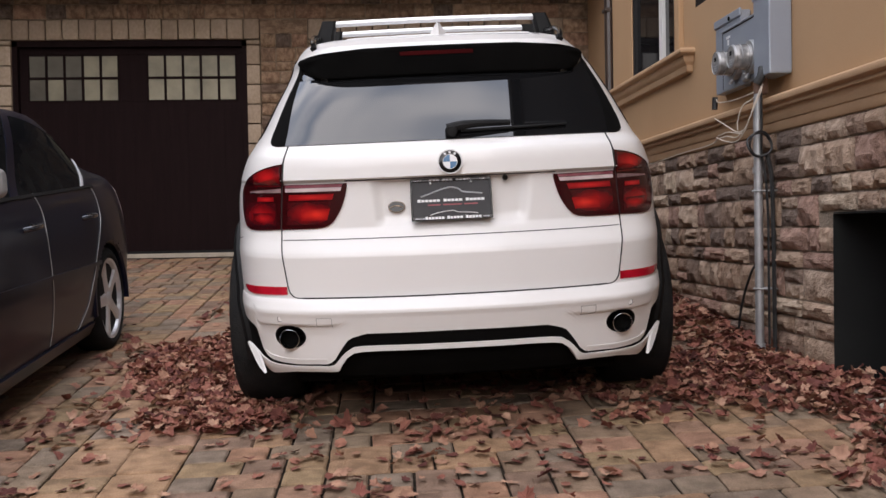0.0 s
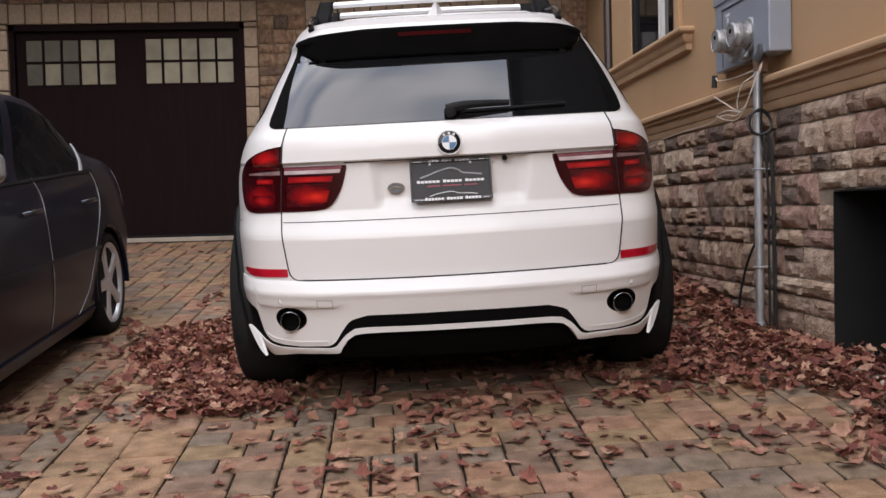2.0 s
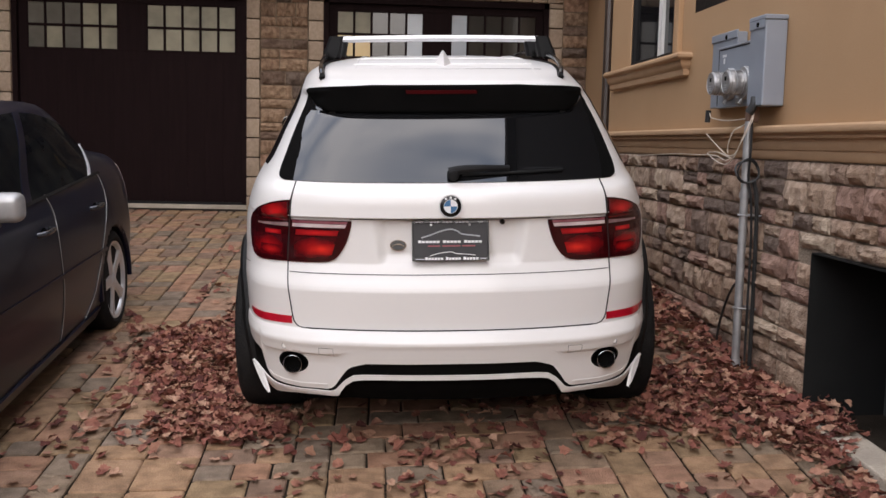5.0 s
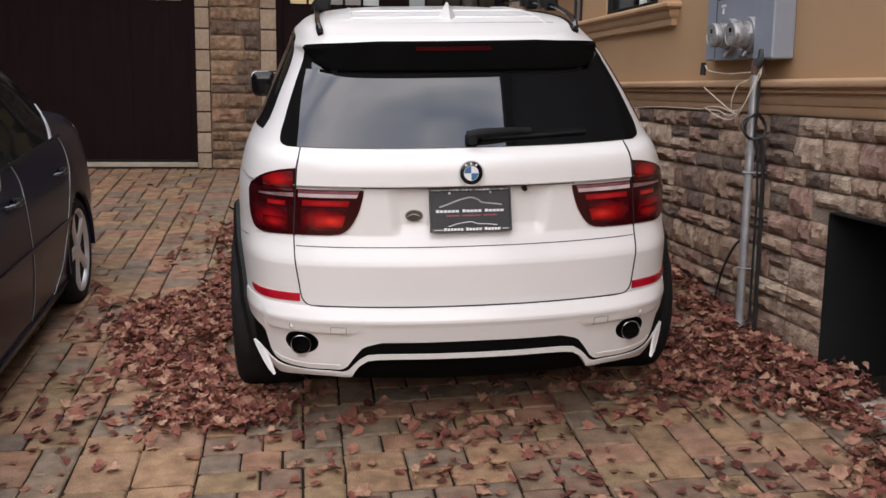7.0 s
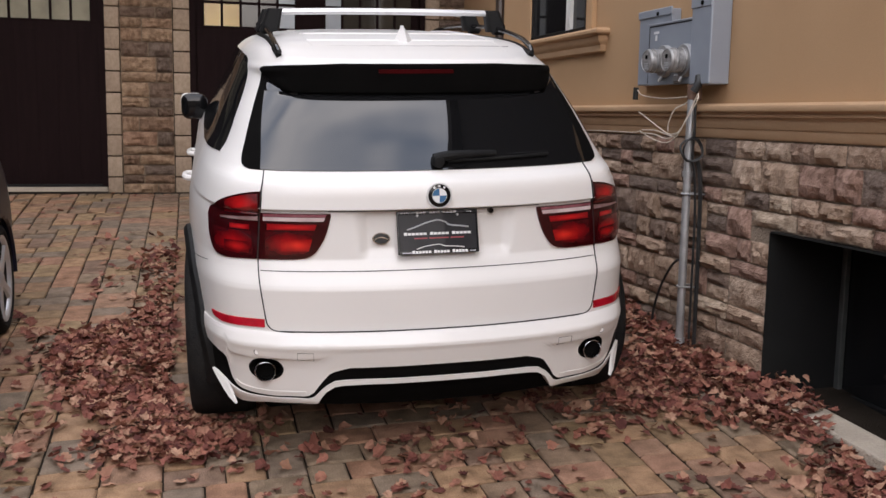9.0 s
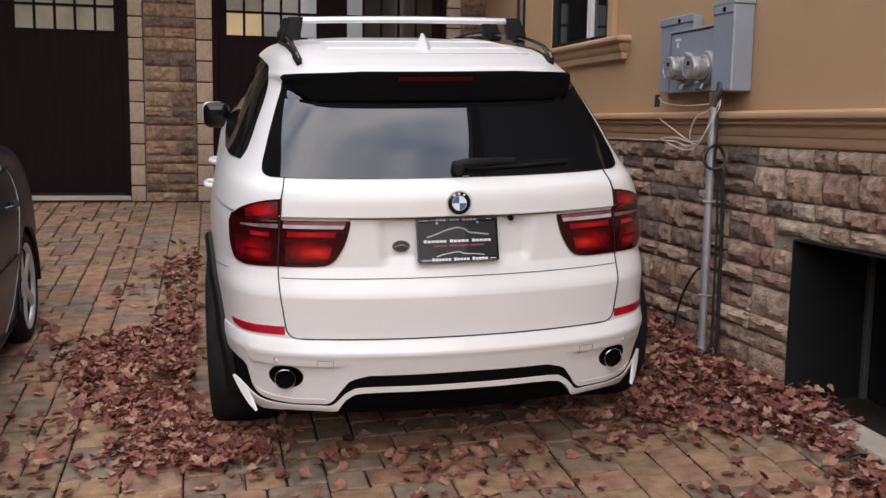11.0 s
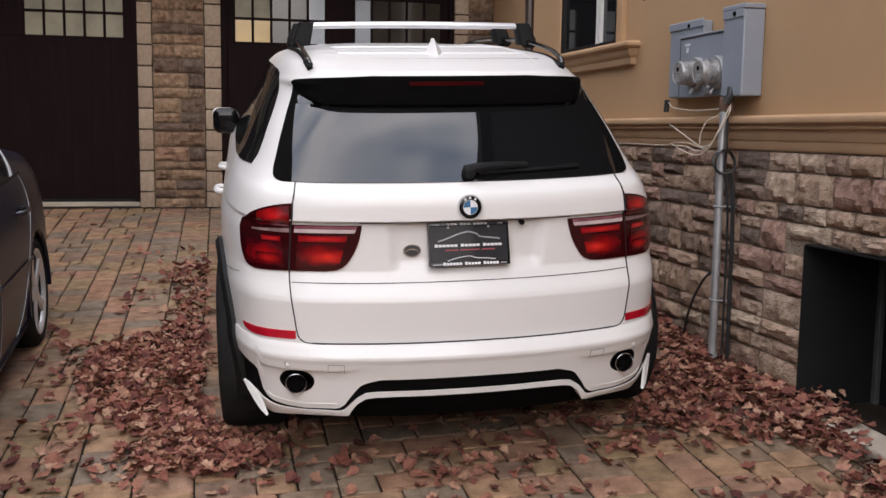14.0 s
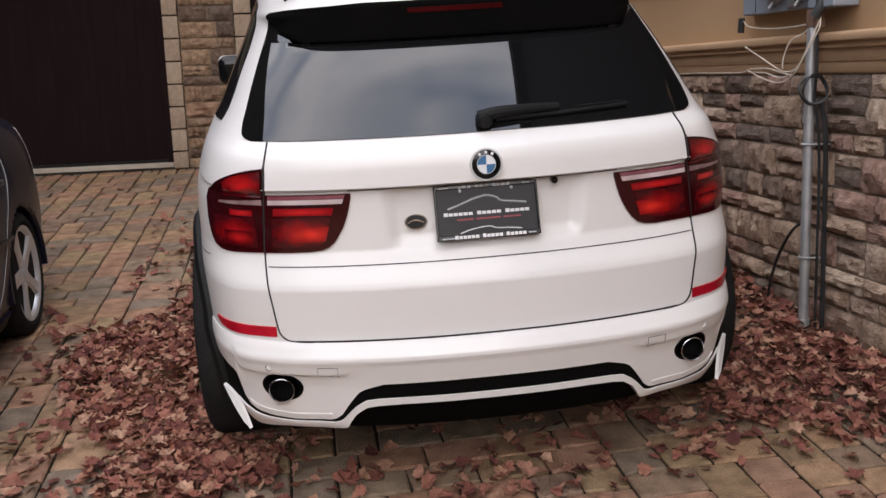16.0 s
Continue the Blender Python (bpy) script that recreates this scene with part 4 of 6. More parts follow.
# tail lamps, split by the slanted edge of the tailgate
lamp_top = pchip((0.64, 0.70, 0.75, 0.785, 0.81, 0.828, 0.839), (1.087, 1.079, 1.064, 1.046, 1.026, 1.006, 0.975))
lamp_low = pchip((0.65, 0.74, 0.770, 0.790, 0.806, 0.818, 0.828, 0.835, 0.839), (0.830, 0.826, 0.825, 0.827, 0.832, 0.840, 0.857, 0.884, 0.915))
in_low = pchip((0.398, 0.41, 0.425, 0.44, 0.455, 0.486, 0.53, 0.67), (0.995, 0.948, 0.908, 0.882, 0.860, 0.838, 0.831, 0.829))
for s in (-1, 1):
    def lamp_grid(fracs, side_x, low, high, n, off, depth=0.016):
        """Columns between two slanted edges; low and high are heights over x."""
        cols = []
        for f in fracs:
            xs_ = side_x(f)
            x_mid = (xs_(0.83) + xs_(1.0)) / 2
            z0_, z1_ = low(x_mid), high(x_mid)
            zs_ = [z0_ + (z1_ - z0_) * k / (n - 1) for k in range(n)]
            cols.append([(SUV.arc_x(s * xs_(z), z), z) for z in zs_])
        return SUV.grid(cols, off, depth)

    lamp = part("tail_lamp", lamp_grid(np.r_[0, 0.15, 0.3, 0.45, 0.58, 0.68, 0.76, 0.82, 0.87, 0.91, 0.94, 0.965, 0.983, 1.0], lambda f: (lambda z: seam_x(z) + 0.003 + f * (0.839 - seam_x(z) - 0.003)), lamp_low, lamp_top, 16, 0.007),
                "red_dark", suv, "red tail lamp on the body corner", True, 40)
    inner = part("tail_lamp_inner", lamp_grid(np.r_[0, 0.03, 0.06, 0.10, 0.14, 0.18, 0.22, 0.28, 0.36, 0.5, 0.7, 0.88, 1.0], lambda f: (lambda z: 0.399 + f * (seam_x(z) - 0.003 - 0.399)), in_low, lambda x: 1.004, 12, 0.007),
                 "red_dark", suv, "red tail lamp section on the tailgate", True, 40)

    def cell(name, mat_name, z0, z1, a0, a1, parent, off=0.0095, n=9):
        zz = np.linspace(z0, z1, 6)
        f0, f1 = linear((z0, z1), a0), linear((z0, z1), a1)
        part(name, SUV.grid(SUV.rows_z(zz, lambda z: s * f0(z), lambda z: s * f1(z), n), off, 0.004), mat_name, parent, "", True)

    # upper lobe, tapering strip, bar and bowl of the body lamp, glow painted in
    xs_l = np.linspace(0.660, 0.775, 14)
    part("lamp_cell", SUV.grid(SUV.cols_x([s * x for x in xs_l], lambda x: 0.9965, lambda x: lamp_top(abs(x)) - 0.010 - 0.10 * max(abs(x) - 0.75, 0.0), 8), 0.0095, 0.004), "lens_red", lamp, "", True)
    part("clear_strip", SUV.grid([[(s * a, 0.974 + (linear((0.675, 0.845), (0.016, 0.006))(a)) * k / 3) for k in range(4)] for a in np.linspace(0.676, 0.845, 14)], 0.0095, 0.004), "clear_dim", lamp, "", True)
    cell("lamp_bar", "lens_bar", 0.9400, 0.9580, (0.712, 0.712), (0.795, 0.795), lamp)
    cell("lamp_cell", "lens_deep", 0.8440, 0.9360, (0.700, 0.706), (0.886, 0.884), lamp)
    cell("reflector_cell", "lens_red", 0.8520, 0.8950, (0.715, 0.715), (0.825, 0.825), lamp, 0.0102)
    # the tailgate lamp
    cell("clear_strip", "clear", 0.975, 0.989, (0.430, 0.424), (0.656, 0.655), inner)
    cell("clear_strip", "pink", 0.9905, 1.001, (0.424, 0.418), (0.655, 0.654), inner)
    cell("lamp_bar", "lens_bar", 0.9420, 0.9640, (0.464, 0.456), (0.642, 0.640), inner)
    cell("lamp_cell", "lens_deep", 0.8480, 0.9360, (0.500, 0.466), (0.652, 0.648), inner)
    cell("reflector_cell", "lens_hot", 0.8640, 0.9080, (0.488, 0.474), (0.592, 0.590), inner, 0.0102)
    # red corner reflector
    r_lo = linear((0.655, 0.80, 0.86, 0.92, 0.945), (0.5805, 0.577, 0.577, 0.585, 0.598))
    part("reflector", SUV.grid([[(s * a, r_lo(a) + (linear((0.655, 0.945), (0.612, 0.607))(a) - r_lo(a)) * k / 3) for k in range(4)] for a in np.linspace(0.664, 0.945, 16)], 0.005, 0.012), "reflector", suv, "red corner reflector strip")
    # parking sensor and tow cover
    sensor = part("parking_sensor", shifted(lathe([(0.0, -0.0030), (0.0098, -0.0028), (0.0104, -0.002), (0.0106, 0.004)], 16, "y"), Matrix.Translation(SUV.at(s * 0.702, 0.489, 0.001))), "white", bumper)
    part("sensor_ring", shifted(lathe([(0.0106, -0.0022), (0.0122, -0.0022), (0.0126, 0.004)], 16, "y"), Matrix.Translation(SUV.at(s * 0.702, 0.489, 0.001))), "groove", sensor)
    x0, x1 = (s * 0.484, s * 0.545)
    for a0, a1, z0, z1 in ((x0, x1, 0.494, 0.494), (x0, x1, 0.460, 0.460), (x0, x0, 0.460, 0.494), (x1, x1, 0.460, 0.494)):
        part("cover_gap", SUV.ribbon([(a0 + (a1 - a0) * k / 4, z0 + (z1 - z0) * k / 4) for k in range(5)], 0.0005, 0.0040), "groove", bumper)
    # exhaust pocket sunk into the bumper, and the pipe in it
    ex_v, ex_n = [], 40
    for k, (scale_r, off) in enumerate(((1.05, 0.001), (1.05, 0.0058), (0.93, 0.0055), (0.90, -0.03), (0.86, -0.07), (0.02, -0.075))):
        for q in range(ex_n):
            t = 2 * math.pi * q / ex_n
            a, z = EX_A + EX_RA * scale_r * math.cos(t), min(EX_Z + EX_RZ * scale_r * math.sin(t), 0.4535)
            ex_v.append(SUV.at(s * a, z, off))
    ex_f = [(k * ex_n + q, k * ex_n + (q + 1) % ex_n, (k + 1) * ex_n + (q + 1) % ex_n, (k + 1) * ex_n + q) for k in range(5) for q in range(ex_n)]
    tail = part("exhaust_pocket", (ex_v, ex_f), "void", suv, "black exhaust cut-out", True, 50)
    pipe = Matrix.Translation((s * 0.656, 0.160, 0.404)) @ Matrix.Scale(1.06, 4) @ Matrix.Rotation(s * radians(4), 4, "Z")
    part("exhaust_pipe", shifted(lathe([(0.0325, 0.09), (0.0325, -0.006), (0.0335, -0.0145), (0.0355, -0.0170), (0.0375, -0.0160), (0.0388, -0.010), (0.0388, 0.09)], 36, "y"), pipe), "chrome", tail, "chrome exhaust tip", True, 60)
    part("exhaust_bore", shifted(lathe([(0.0, 0.02), (0.034, 0.02), (0.034, 0.06)], 24, "y"), pipe), "void", tail)

# badge: ring and four quarters
bc = SUV.at(0, 1.069, 0.0)
tiltb = Matrix.Translation(bc) @ Matrix.Rotation(radians(-8), 4, "X")
badge = part("round_badge", shifted(lathe([(0.0, -0.010), (0.034, -0.011), (0.044, -0.008), (0.046, 0.004)], 40, "y"), tiltb), "gloss_black", suv, "round enamel badge with blue and white quarters", True, 50)
for r0, r1 in ((0.0430, 0.0478), (0.0265, 0.0280)):
    part("badge_ring", shifted(lathe([(r0, -0.006), (r0, -0.0125), (r1, -0.0125), (r1, 0.0)], 40, "y"), tiltb), "badge_rim", badge, "", True, 60)
for q in (58, 90, 122):
    mark = Matrix.Rotation(radians(90 - q), 4, "Y") @ Matrix.Translation((0, -0.0112, 0.0355))
    part("badge_mark", shifted(block(-0.004, 0.004, -0.001, 0.001, -0.0042, 0.0042, 0.0008), tiltb @ mark), "badge_white", badge)
for q in range(4):
    pts2 = [(0, -0.0122, 0)] + [(0.0265 * math.cos(radians(90 * q + 90 * k / 8)), -0.0122, 0.0265 * math.sin(radians(90 * q + 90 * k / 8))) for k in range(9)]
    back = [(x, -0.006, z) for x, _, z in pts2]
    n = len(pts2)
    bmq = bmesh.new()
    vs = [bmq.verts.new(v) for v in pts2 + back]
    bmq.faces.new(vs[:n]), bmq.faces.new(vs[n:][::-1])
    for k in range(n):
        bmq.faces.new((vs[k], vs[n + k], vs[n + (k + 1) % n], vs[(k + 1) % n]))
    bmesh.ops.recalc_face_normals(bmq, faces=bmq.faces[:])
    part("badge_quarter", shifted(bmq, tiltb), "badge_blue" if q % 2 else "badge_white", badge)

# dealer plate with unreadable print
PL = Matrix.Translation((0.0, 0.112, 0.926)) @ Matrix.Rotation(radians(-17), 4, "X")
plate = part("licence_plate", shifted(block(-0.153, 0.153, -0.004, 0.004, -0.079, 0.079, 0.003), PL), "plate", suv, "black dealer plate in a black frame")
for a, b, c, d in ((-0.156, 0.156, 0.070, 0.081), (-0.156, 0.156, -0.081, -0.066), (-0.156, -0.149, -0.081, 0.081), (0.149, 0.156, -0.081, 0.081)):
    part("plate_frame", shifted(block(a, b, -0.010, 0.004, c, d, 0.002), PL), "gloss_black", plate)


def print_bar(x0, x1, z0, z1, mat_name, y=-0.0105):
    part("print_bar", shifted(block(x0, x1, y, y + 0.002, z0, z1), PL), mat_name, plate)


def print_words(x0, x1, z0, z1, counts, mat_name, y, initials=True):
    """Plain upright bars, one for each letter of each word, the first a little taller."""
    space = 0.75
    w = (x1 - x0) / (sum(counts) + space * (len(counts) - 1))
    x = x0
    for n in counts:
        for k in range(n):
            print_bar(x + 0.07 * w, x + 0.91 * w, z0, z1 + (0.18 * (z1 - z0) if initials and k == 0 else 0.0), mat_name, y)
            x += w
        x += space * w


print_words(-0.084, 0.074, 0.0715, 0.0795, (3, 3, 4), "ink_pale", -0.0105, False)
print_words(-0.132, 0.128, -0.0090, 0.0000, (6, 5, 5), "ink_white", -0.0055)
for a, b in ((-0.092, -0.042), (-0.034, 0.04), (0.048, 0.10)):
    print_bar(a, b, -0.0240, -0.0190, "ink_red", -0.0055)
print_words(-0.104, 0.112, -0.0790, -0.0692, (6, 5, 5), "ink_white", -0.0105)
print_bar(-0.142, -0.104, -0.0775, -0.0735, "ink_grey")
print_bar(0.118, 0.142, -0.0765, -0.0725, "ink_grey")
for pts3, mat_name, r, y in (([(-0.118, 0.012), (-0.085, 0.022), (-0.04, 0.038), (0.0, 0.046), (0.03, 0.038), (0.045, 0.027), (0.09, 0.021), (0.12, 0.017)], "ink_grey", 0.0032, -0.005),
                             ([(-0.085, -0.062), (-0.05, -0.052), (0.0, -0.046), (0.025, -0.053), (0.07, -0.056), (0.10, -0.060)], "ink_white", 0.0018, -0.0065)):
    cv = tube(spline([(px_, y, pz_) for px_, pz_ in pts3], 6), r, 6)
    part("print_stroke", ([tuple(PL @ Vector(v)) for v in cv[0]], cv[1]), mat_name, plate)
for s in (-1, 1):
    part("plate_screw", shifted(lathe([(0.0, -0.012), (0.0035, -0.012), (0.005, -0.009), (0.005, 0.0)], 10, "y"), PL @ Matrix.Translation((s * 0.078, 0, 0.064))), "steel", plate)
for word, x in (("LEASING", -0.143), ("SALES", 0.112)):
    cu = bpy.data.curves.new("lettering", "FONT")
    cu.body, cu.size, cu.extrude = word, 0.0082, 0.0004
    cu.materials.append(M["ink_white"])
    tx = new("lettering", cu)
    tx.parent = plate
    tx.matrix_local = PL @ Matrix.Translation((x, -0.0108, 0.0725)) @ Matrix.Rotation(radians(90), 4, "X")
medal = part("oval_medallion", shifted(lathe([(0.0, -0.004), (0.030, -0.004), (0.033, 0.0)], 28, "y"), Matrix.Translation(SUV.at(-0.212, 0.903, 0.002)) @ Matrix.Rotation(radians(-14), 4, "X") @ Matrix.Diagonal((1, 1, 0.66, 1))), "gloss_black", suv, "small dark oval medallion with a dull gold rim", True, 50)
part("medallion_rim", shifted(lathe([(0.030, -0.002), (0.030, -0.006), (0.034, -0.005), (0.034, 0.001)], 28, "y"), Matrix.Translation(SUV.at(-0.212, 0.903, 0.002)) @ Matrix.Rotation(radians(-14), 4, "X") @ Matrix.Diagonal((1, 1, 0.66, 1))), "dull_gold", medal)
cv = tube(spline([SUV.at(-0.212 + dx, 0.903 + dz, 0.008) for dx, dz in ((-0.024, -0.003), (-0.01, 0.004), (0.006, 0.005), (0.024, -0.002))], 5), 0.0022, 6)
part("medallion_stroke", cv, "dull_gold", medal)
part("camera_lens", shifted(lathe([(0.0, -0.014), (0.009, -0.014), (0.011, -0.008), (0.011, 0.01)], 16, "y"), Matrix.Translation(SUV.at(0.212, 0.999, 0.0) + np.array((0.0, -0.014, 0.0)))), "gloss_black", suv, "small black camera under the tailgate ledge")

# rear wiper
piv = SUV.at(0.012, 1.178, 0.012)
arm_pts = [SUV.at(-0.004, 1.181, 0.020), SUV.at(0.05, 1.187, 0.030), SUV.at(0.13, 1.191, 0.030), SUV.at(0.24, 1.194, 0.024)]
wiper = part("rear_wiper", tube(spline(arm_pts, 8), 0.0215, 10, taper=0.55), "plastic", suv, "black rear wiper parked on the window", True)
part("wiper_blade", tube([SUV.at(a, 1.179 + 0.026 * (a - 0.10), 0.012) for a in np.linspace(0.05, 0.472, 16)], 0.0065, 6), "plastic", wiper)
part("wiper_pivot", shifted(lathe([(0.0, -0.03), (0.018, -0.028), (0.024, -0.015), (0.025, 0.02)], 20, "y"), Matrix.Translation(piv)), "plastic", wiper, "", True)
part("washer_strip", tube([SUV.at(a, 1.1945, 0.018) for a in np.linspace(0.30, 0.47, 6)], 0.0016, 5), "dark_chrome", wiper)

# side glass with dark surround
for s in (-1, 1):
    def front_edge(z):
        return SUV.arc_y(3.05 - 0.75 * (z - 1.1), z, s)

    def rear_edge(z):
        return SUV.arc_y(linear((1.148, 1.160, 1.175, 1.187, 1.225, 1.277, 1.37, 1.476, 1.515, 1.535, 1.548, 1.560), (2.1, 1.5, 0.9, 0.60, 0.60, 0.635, 0.725, 0.845, 0.905, 0.955, 1.03, 1.30))(z), z, s)

    part("side_glass", SUV.grid(SUV.rows_z(np.r_[1.148, 1.153, 1.160, 1.167, 1.175, 1.181, 1.187, np.linspace(1.20, 1.50, 12), 1.515, 1.525, 1.535, 1.542, 1.548, 1.554, 1.560], rear_edge, front_edge, 30), 0.004, 0.008), "side_tint", suv, "tinted side windows", True, 60)
    mirror = part("door_mirror", shifted(block(-0.080, 0.080, -0.05, 0.05, -0.080, 0.078, 0.045, 4), Matrix.Translation((s * 0.930, 2.95, 1.168))), "gloss_black", suv, "black door mirror with a white edge", True)
    part("mirror_cap", shifted(block(-0.0810, 0.060, 0.030, 0.10, -0.045, 0.0740, 0.034, 4), Matrix.Translation((s * 0.933, 2.95, 1.170))), "white", mirror, "", True)
    part("mirror_foot", block(s * 0.83, s * 0.91, 2.92, 3.0, 1.11, 1.15, 0.01), "gloss_black", mirror)
    for yh in (1.95, 2.92):
        hz = tube(spline([(s * (SUV.width(0.9) - 0.002), yh - 0.09, 0.882), (s * (SUV.width(0.9) + 0.038), yh - 0.06, 0.886), (s * (SUV.width(0.9) + 0.038), yh + 0.06, 0.886), (s * (SUV.width(0.9) - 0.002), yh + 0.09, 0.882)], 6), 0.016, 8)
        part("door_handle", hz, "white", suv, "", True)
    # roof rail and its foot strip
    rail = [(s * 0.529 - 0.012, 0.62, 1.578), (s * 0.539 - 0.012, 0.70, 1.606), (s * 0.546 - 0.012, 0.90, 1.640), (s * 0.549 - 0.012, 1.3, 1.668), (s * 0.546 - 0.012, 1.9, 1.676), (s * 0.534 - 0.012, 2.4, 1.655), (s * 0.524 - 0.012, 2.65, 1.625)]
    rr = part("roof_rail", tube(spline(rail, 8), 0.0105, 8), "gloss_black", suv, "black curved roof rail", True)
    part("rail_foot", tube(spline([(s * 0.532 - 0.012, 0.64, 1.565), (s * 0.544 - 0.012, 0.95, 1.603), (s * 0.546 - 0.012, 1.4, 1.618), (s * 0.542 - 0.012, 2.1, 1.620), (s * 0.529 - 0.012, 2.6, 1.60)], 8), 0.014, 6), "plastic", rr)
    # wheel arch flares
    for ya in AXLES:
        prof = ((0.405, -0.32), (0.405, 0.016), (0.416, 0.028), (0.438, 0.028), (0.455, 0.016), (0.462, -0.03))
        ang = np.linspace(radians(-14), radians(194), 44)
        vv = []
        for t in ang:
            for r, dx in prof:
                yy, zf = ya - r * math.cos(t), WHEEL_R + r * math.sin(t)
                zq = max(zf, 0.34)
                vv.append((s * (abs(SUV.at(SUV.arc_y(yy, zq, s), zq)[0]) + dx), yy, zf))
        k = len(prof)
        ff = [(j * k + i, (j + 1) * k + i, (j + 1) * k + i + 1, j * k + i + 1) for j in range(len(ang) - 1) for i in range(k - 1)]
        ff += [tuple(range(k)), tuple(range((len(ang) - 1) * k, len(ang) * k))]
        part("wheel_arch", (vv, ff), "plastic", suv, "black plastic wheel arch trim", True)


def wheel(parent, x_face, inward, y, r, width, rim, spokes, split, alloy="alloy"):
    """A wheel whose outer face lies at x_face; inward is the sign that leads to the car's middle."""
    w = empty_part("wheel", parent)
    m = Matrix.Translation((x_face, y, r)) @ Matrix.Diagonal((inward, 1, 1, 1))
    tyre = lathe([(rim - 0.005, 0.03), (rim + 0.012, 0.008), (rim + 0.35 * (r - rim), 0.0), (r - 0.03, 0.006), (r - 0.008, 0.022), (r, 0.045), (r, width - 0.045), (r - 0.008, width - 0.022), (r - 0.035, width - 0.004), (rim + 0.01, width - 0.01), (rim - 0.005, width - 0.03)], 56, "x")
    part("tyre", flipped(shifted(tyre, m)), "tyre", w, "", True, 50)
    part("rim", flipped(shifted(lathe([(rim - 0.03, 0.09), (rim - 0.022, 0.03), (rim - 0.01, 0.012), (rim + 0.006, 0.008), (rim + 0.006, width - 0.03), (rim - 0.04, width - 0.03), (rim - 0.035, 0.10)], 48, "x"), m)), alloy, w, "silver alloy rim", True, 40)
    part("brake_disc", flipped(shifted(lathe([(0.02, 0.085), (rim * 0.78, 0.085), (rim * 0.78, 0.1), (0.02, 0.1)], 36, "x"), m)), "void", w)
    part("hub_cap", flipped(shifted(lathe([(0.0, 0.012), (0.025, 0.012), (0.034, 0.018), (0.06, 0.03), (0.062, 0.09)], 24, "x"), m)), alloy, w, "", True)
    for k in range(spokes):
        for d in ((-1, 1) if split else (0,)):
            bm = bmesh.new()
            a = 2 * math.pi * k / spokes
            t0, t1 = a + d * 0.16, a + d * (0.22 if split else 0)
            vs = []
            for rr_, hw, dep, th, tt in ((0.04, 0.034 if split else 0.045, 0.022, 0.04, t0), (rim * 0.55, 0.024 if split else 0.034, 0.020, 0.04, (t0 + t1) / 2), (rim - 0.008, 0.026 if split else 0.042, 0.014, 0.04, t1)):
                cy_, cz_ = rr_ * math.cos(tt), rr_ * math.sin(tt)
                ny, nz = -math.sin(tt), math.cos(tt)
                vs.append([bm.verts.new((dep + o, cy_ + e * hw * q * ny, cz_ + e * hw * q * nz)) for o, e, q in ((0.012, -1, 1.0), (0, -1, 0.65), (0, 1, 0.65), (0.012, 1, 1.0), (th, 1, 0.9), (th, -1, 0.9))])
            for u, v in zip(vs, vs[1:]):
                for i in range(6):
                    bm.faces.new((u[i], u[(i + 1) % 6], v[(i + 1) % 6], v[i]))
            bm.faces.new(vs[0][::-1]), bm.faces.new(vs[-1])
            bmesh.ops.transform(bm, matrix=m, verts=bm.verts[:])
            bmesh.ops.recalc_face_normals(bm, faces=bm.faces[:])
            part("spoke", bm, alloy, w, "", True, 40)
    return w


def flipped(bm):
    bmesh.ops.recalc_face_normals(bm, faces=bm.faces[:])
    return bm


def empty_part(name, parent):
    ob = new(name)
    ob.parent = parent
    ob.empty_display_size = 0.1
    return ob


for s in (-1, 1):
    for ya in AXLES:
        wheel(suv, s * 0.958, -s, ya - (0.035 if ya < 2 else 0), WHEEL_R, 0.285, 0.245, 5, True)

# shark fin aerial
fin_v, fin_f = [], []
for k, t in enumerate(np.linspace(0, 1, 7)):
    wd, y0, y1, z = 0.050 * (1 - t) ** 0.9 + 0.003, 0.690 + 0.125 * t, 0.925 - 0.035 * t * t, 1.594 + 0.088 * t
    zb = 0.022 if k == 0 else 0
    fin_v += [(0, y0, z - zb * 0.2), (wd, (y0 + y1) / 2 - 0.01, z), (0, y1, z + zb), (-wd, (y0 + y1) / 2 - 0.01, z)]
for k in range(6):
    for i in range(4):
        fin_f.append((k * 4 + i, k * 4 + (i + 1) % 4, k * 4 + 4 + (i + 1) % 4, k * 4 + 4 + i))
fin_f += [(3, 2, 1, 0), (24, 25, 26, 27)]
part("roof_aerial", (fin_v, fin_f), "white", suv, "white shark fin aerial", True, 30)
for s in (-1, 1):
    part("roof_rib", tube([(s * 0.40, y, zz) for y, zz in ((0.60, 1.573), (0.75, 1.602), (0.95, 1.624), (1.25, 1.638), (1.7, 1.645), (2.1, 1.640))], 0.008, 6), "white", suv, "", True)



def roof_z(x, y):
    """Height at which the roof reaches y behind the tail at x."""
    lo, hi = 1.556, 1.651
    for _ in range(24):
        mid = (lo + hi) / 2
        lo, hi = (mid, hi) if SUV.at(SUV.arc_x(x, mid), mid)[1] < y else (lo, mid)
    return lo


for yr, bow in ((0.80, 0.05), (1.16, 0.04)):
    ys = [(x, yr + bow * (x / 0.4) ** 2) for x in np.linspace(-0.41, 0.41, 25)]
    part("roof_rib", tube([(x, y, roof_z(x, y) - 0.0035) for x, y in ys], 0.0085, 8), "white", suv, "", True)
part("panel_gap", tube([(x, y, roof_z(x, y) - 0.0004) for x, y in [(x, 0.655 + 0.05 * (x / 0.4) ** 2) for x in np.linspace(-0.44, 0.44, 25)]], 0.0011, 5), "groove", suv)

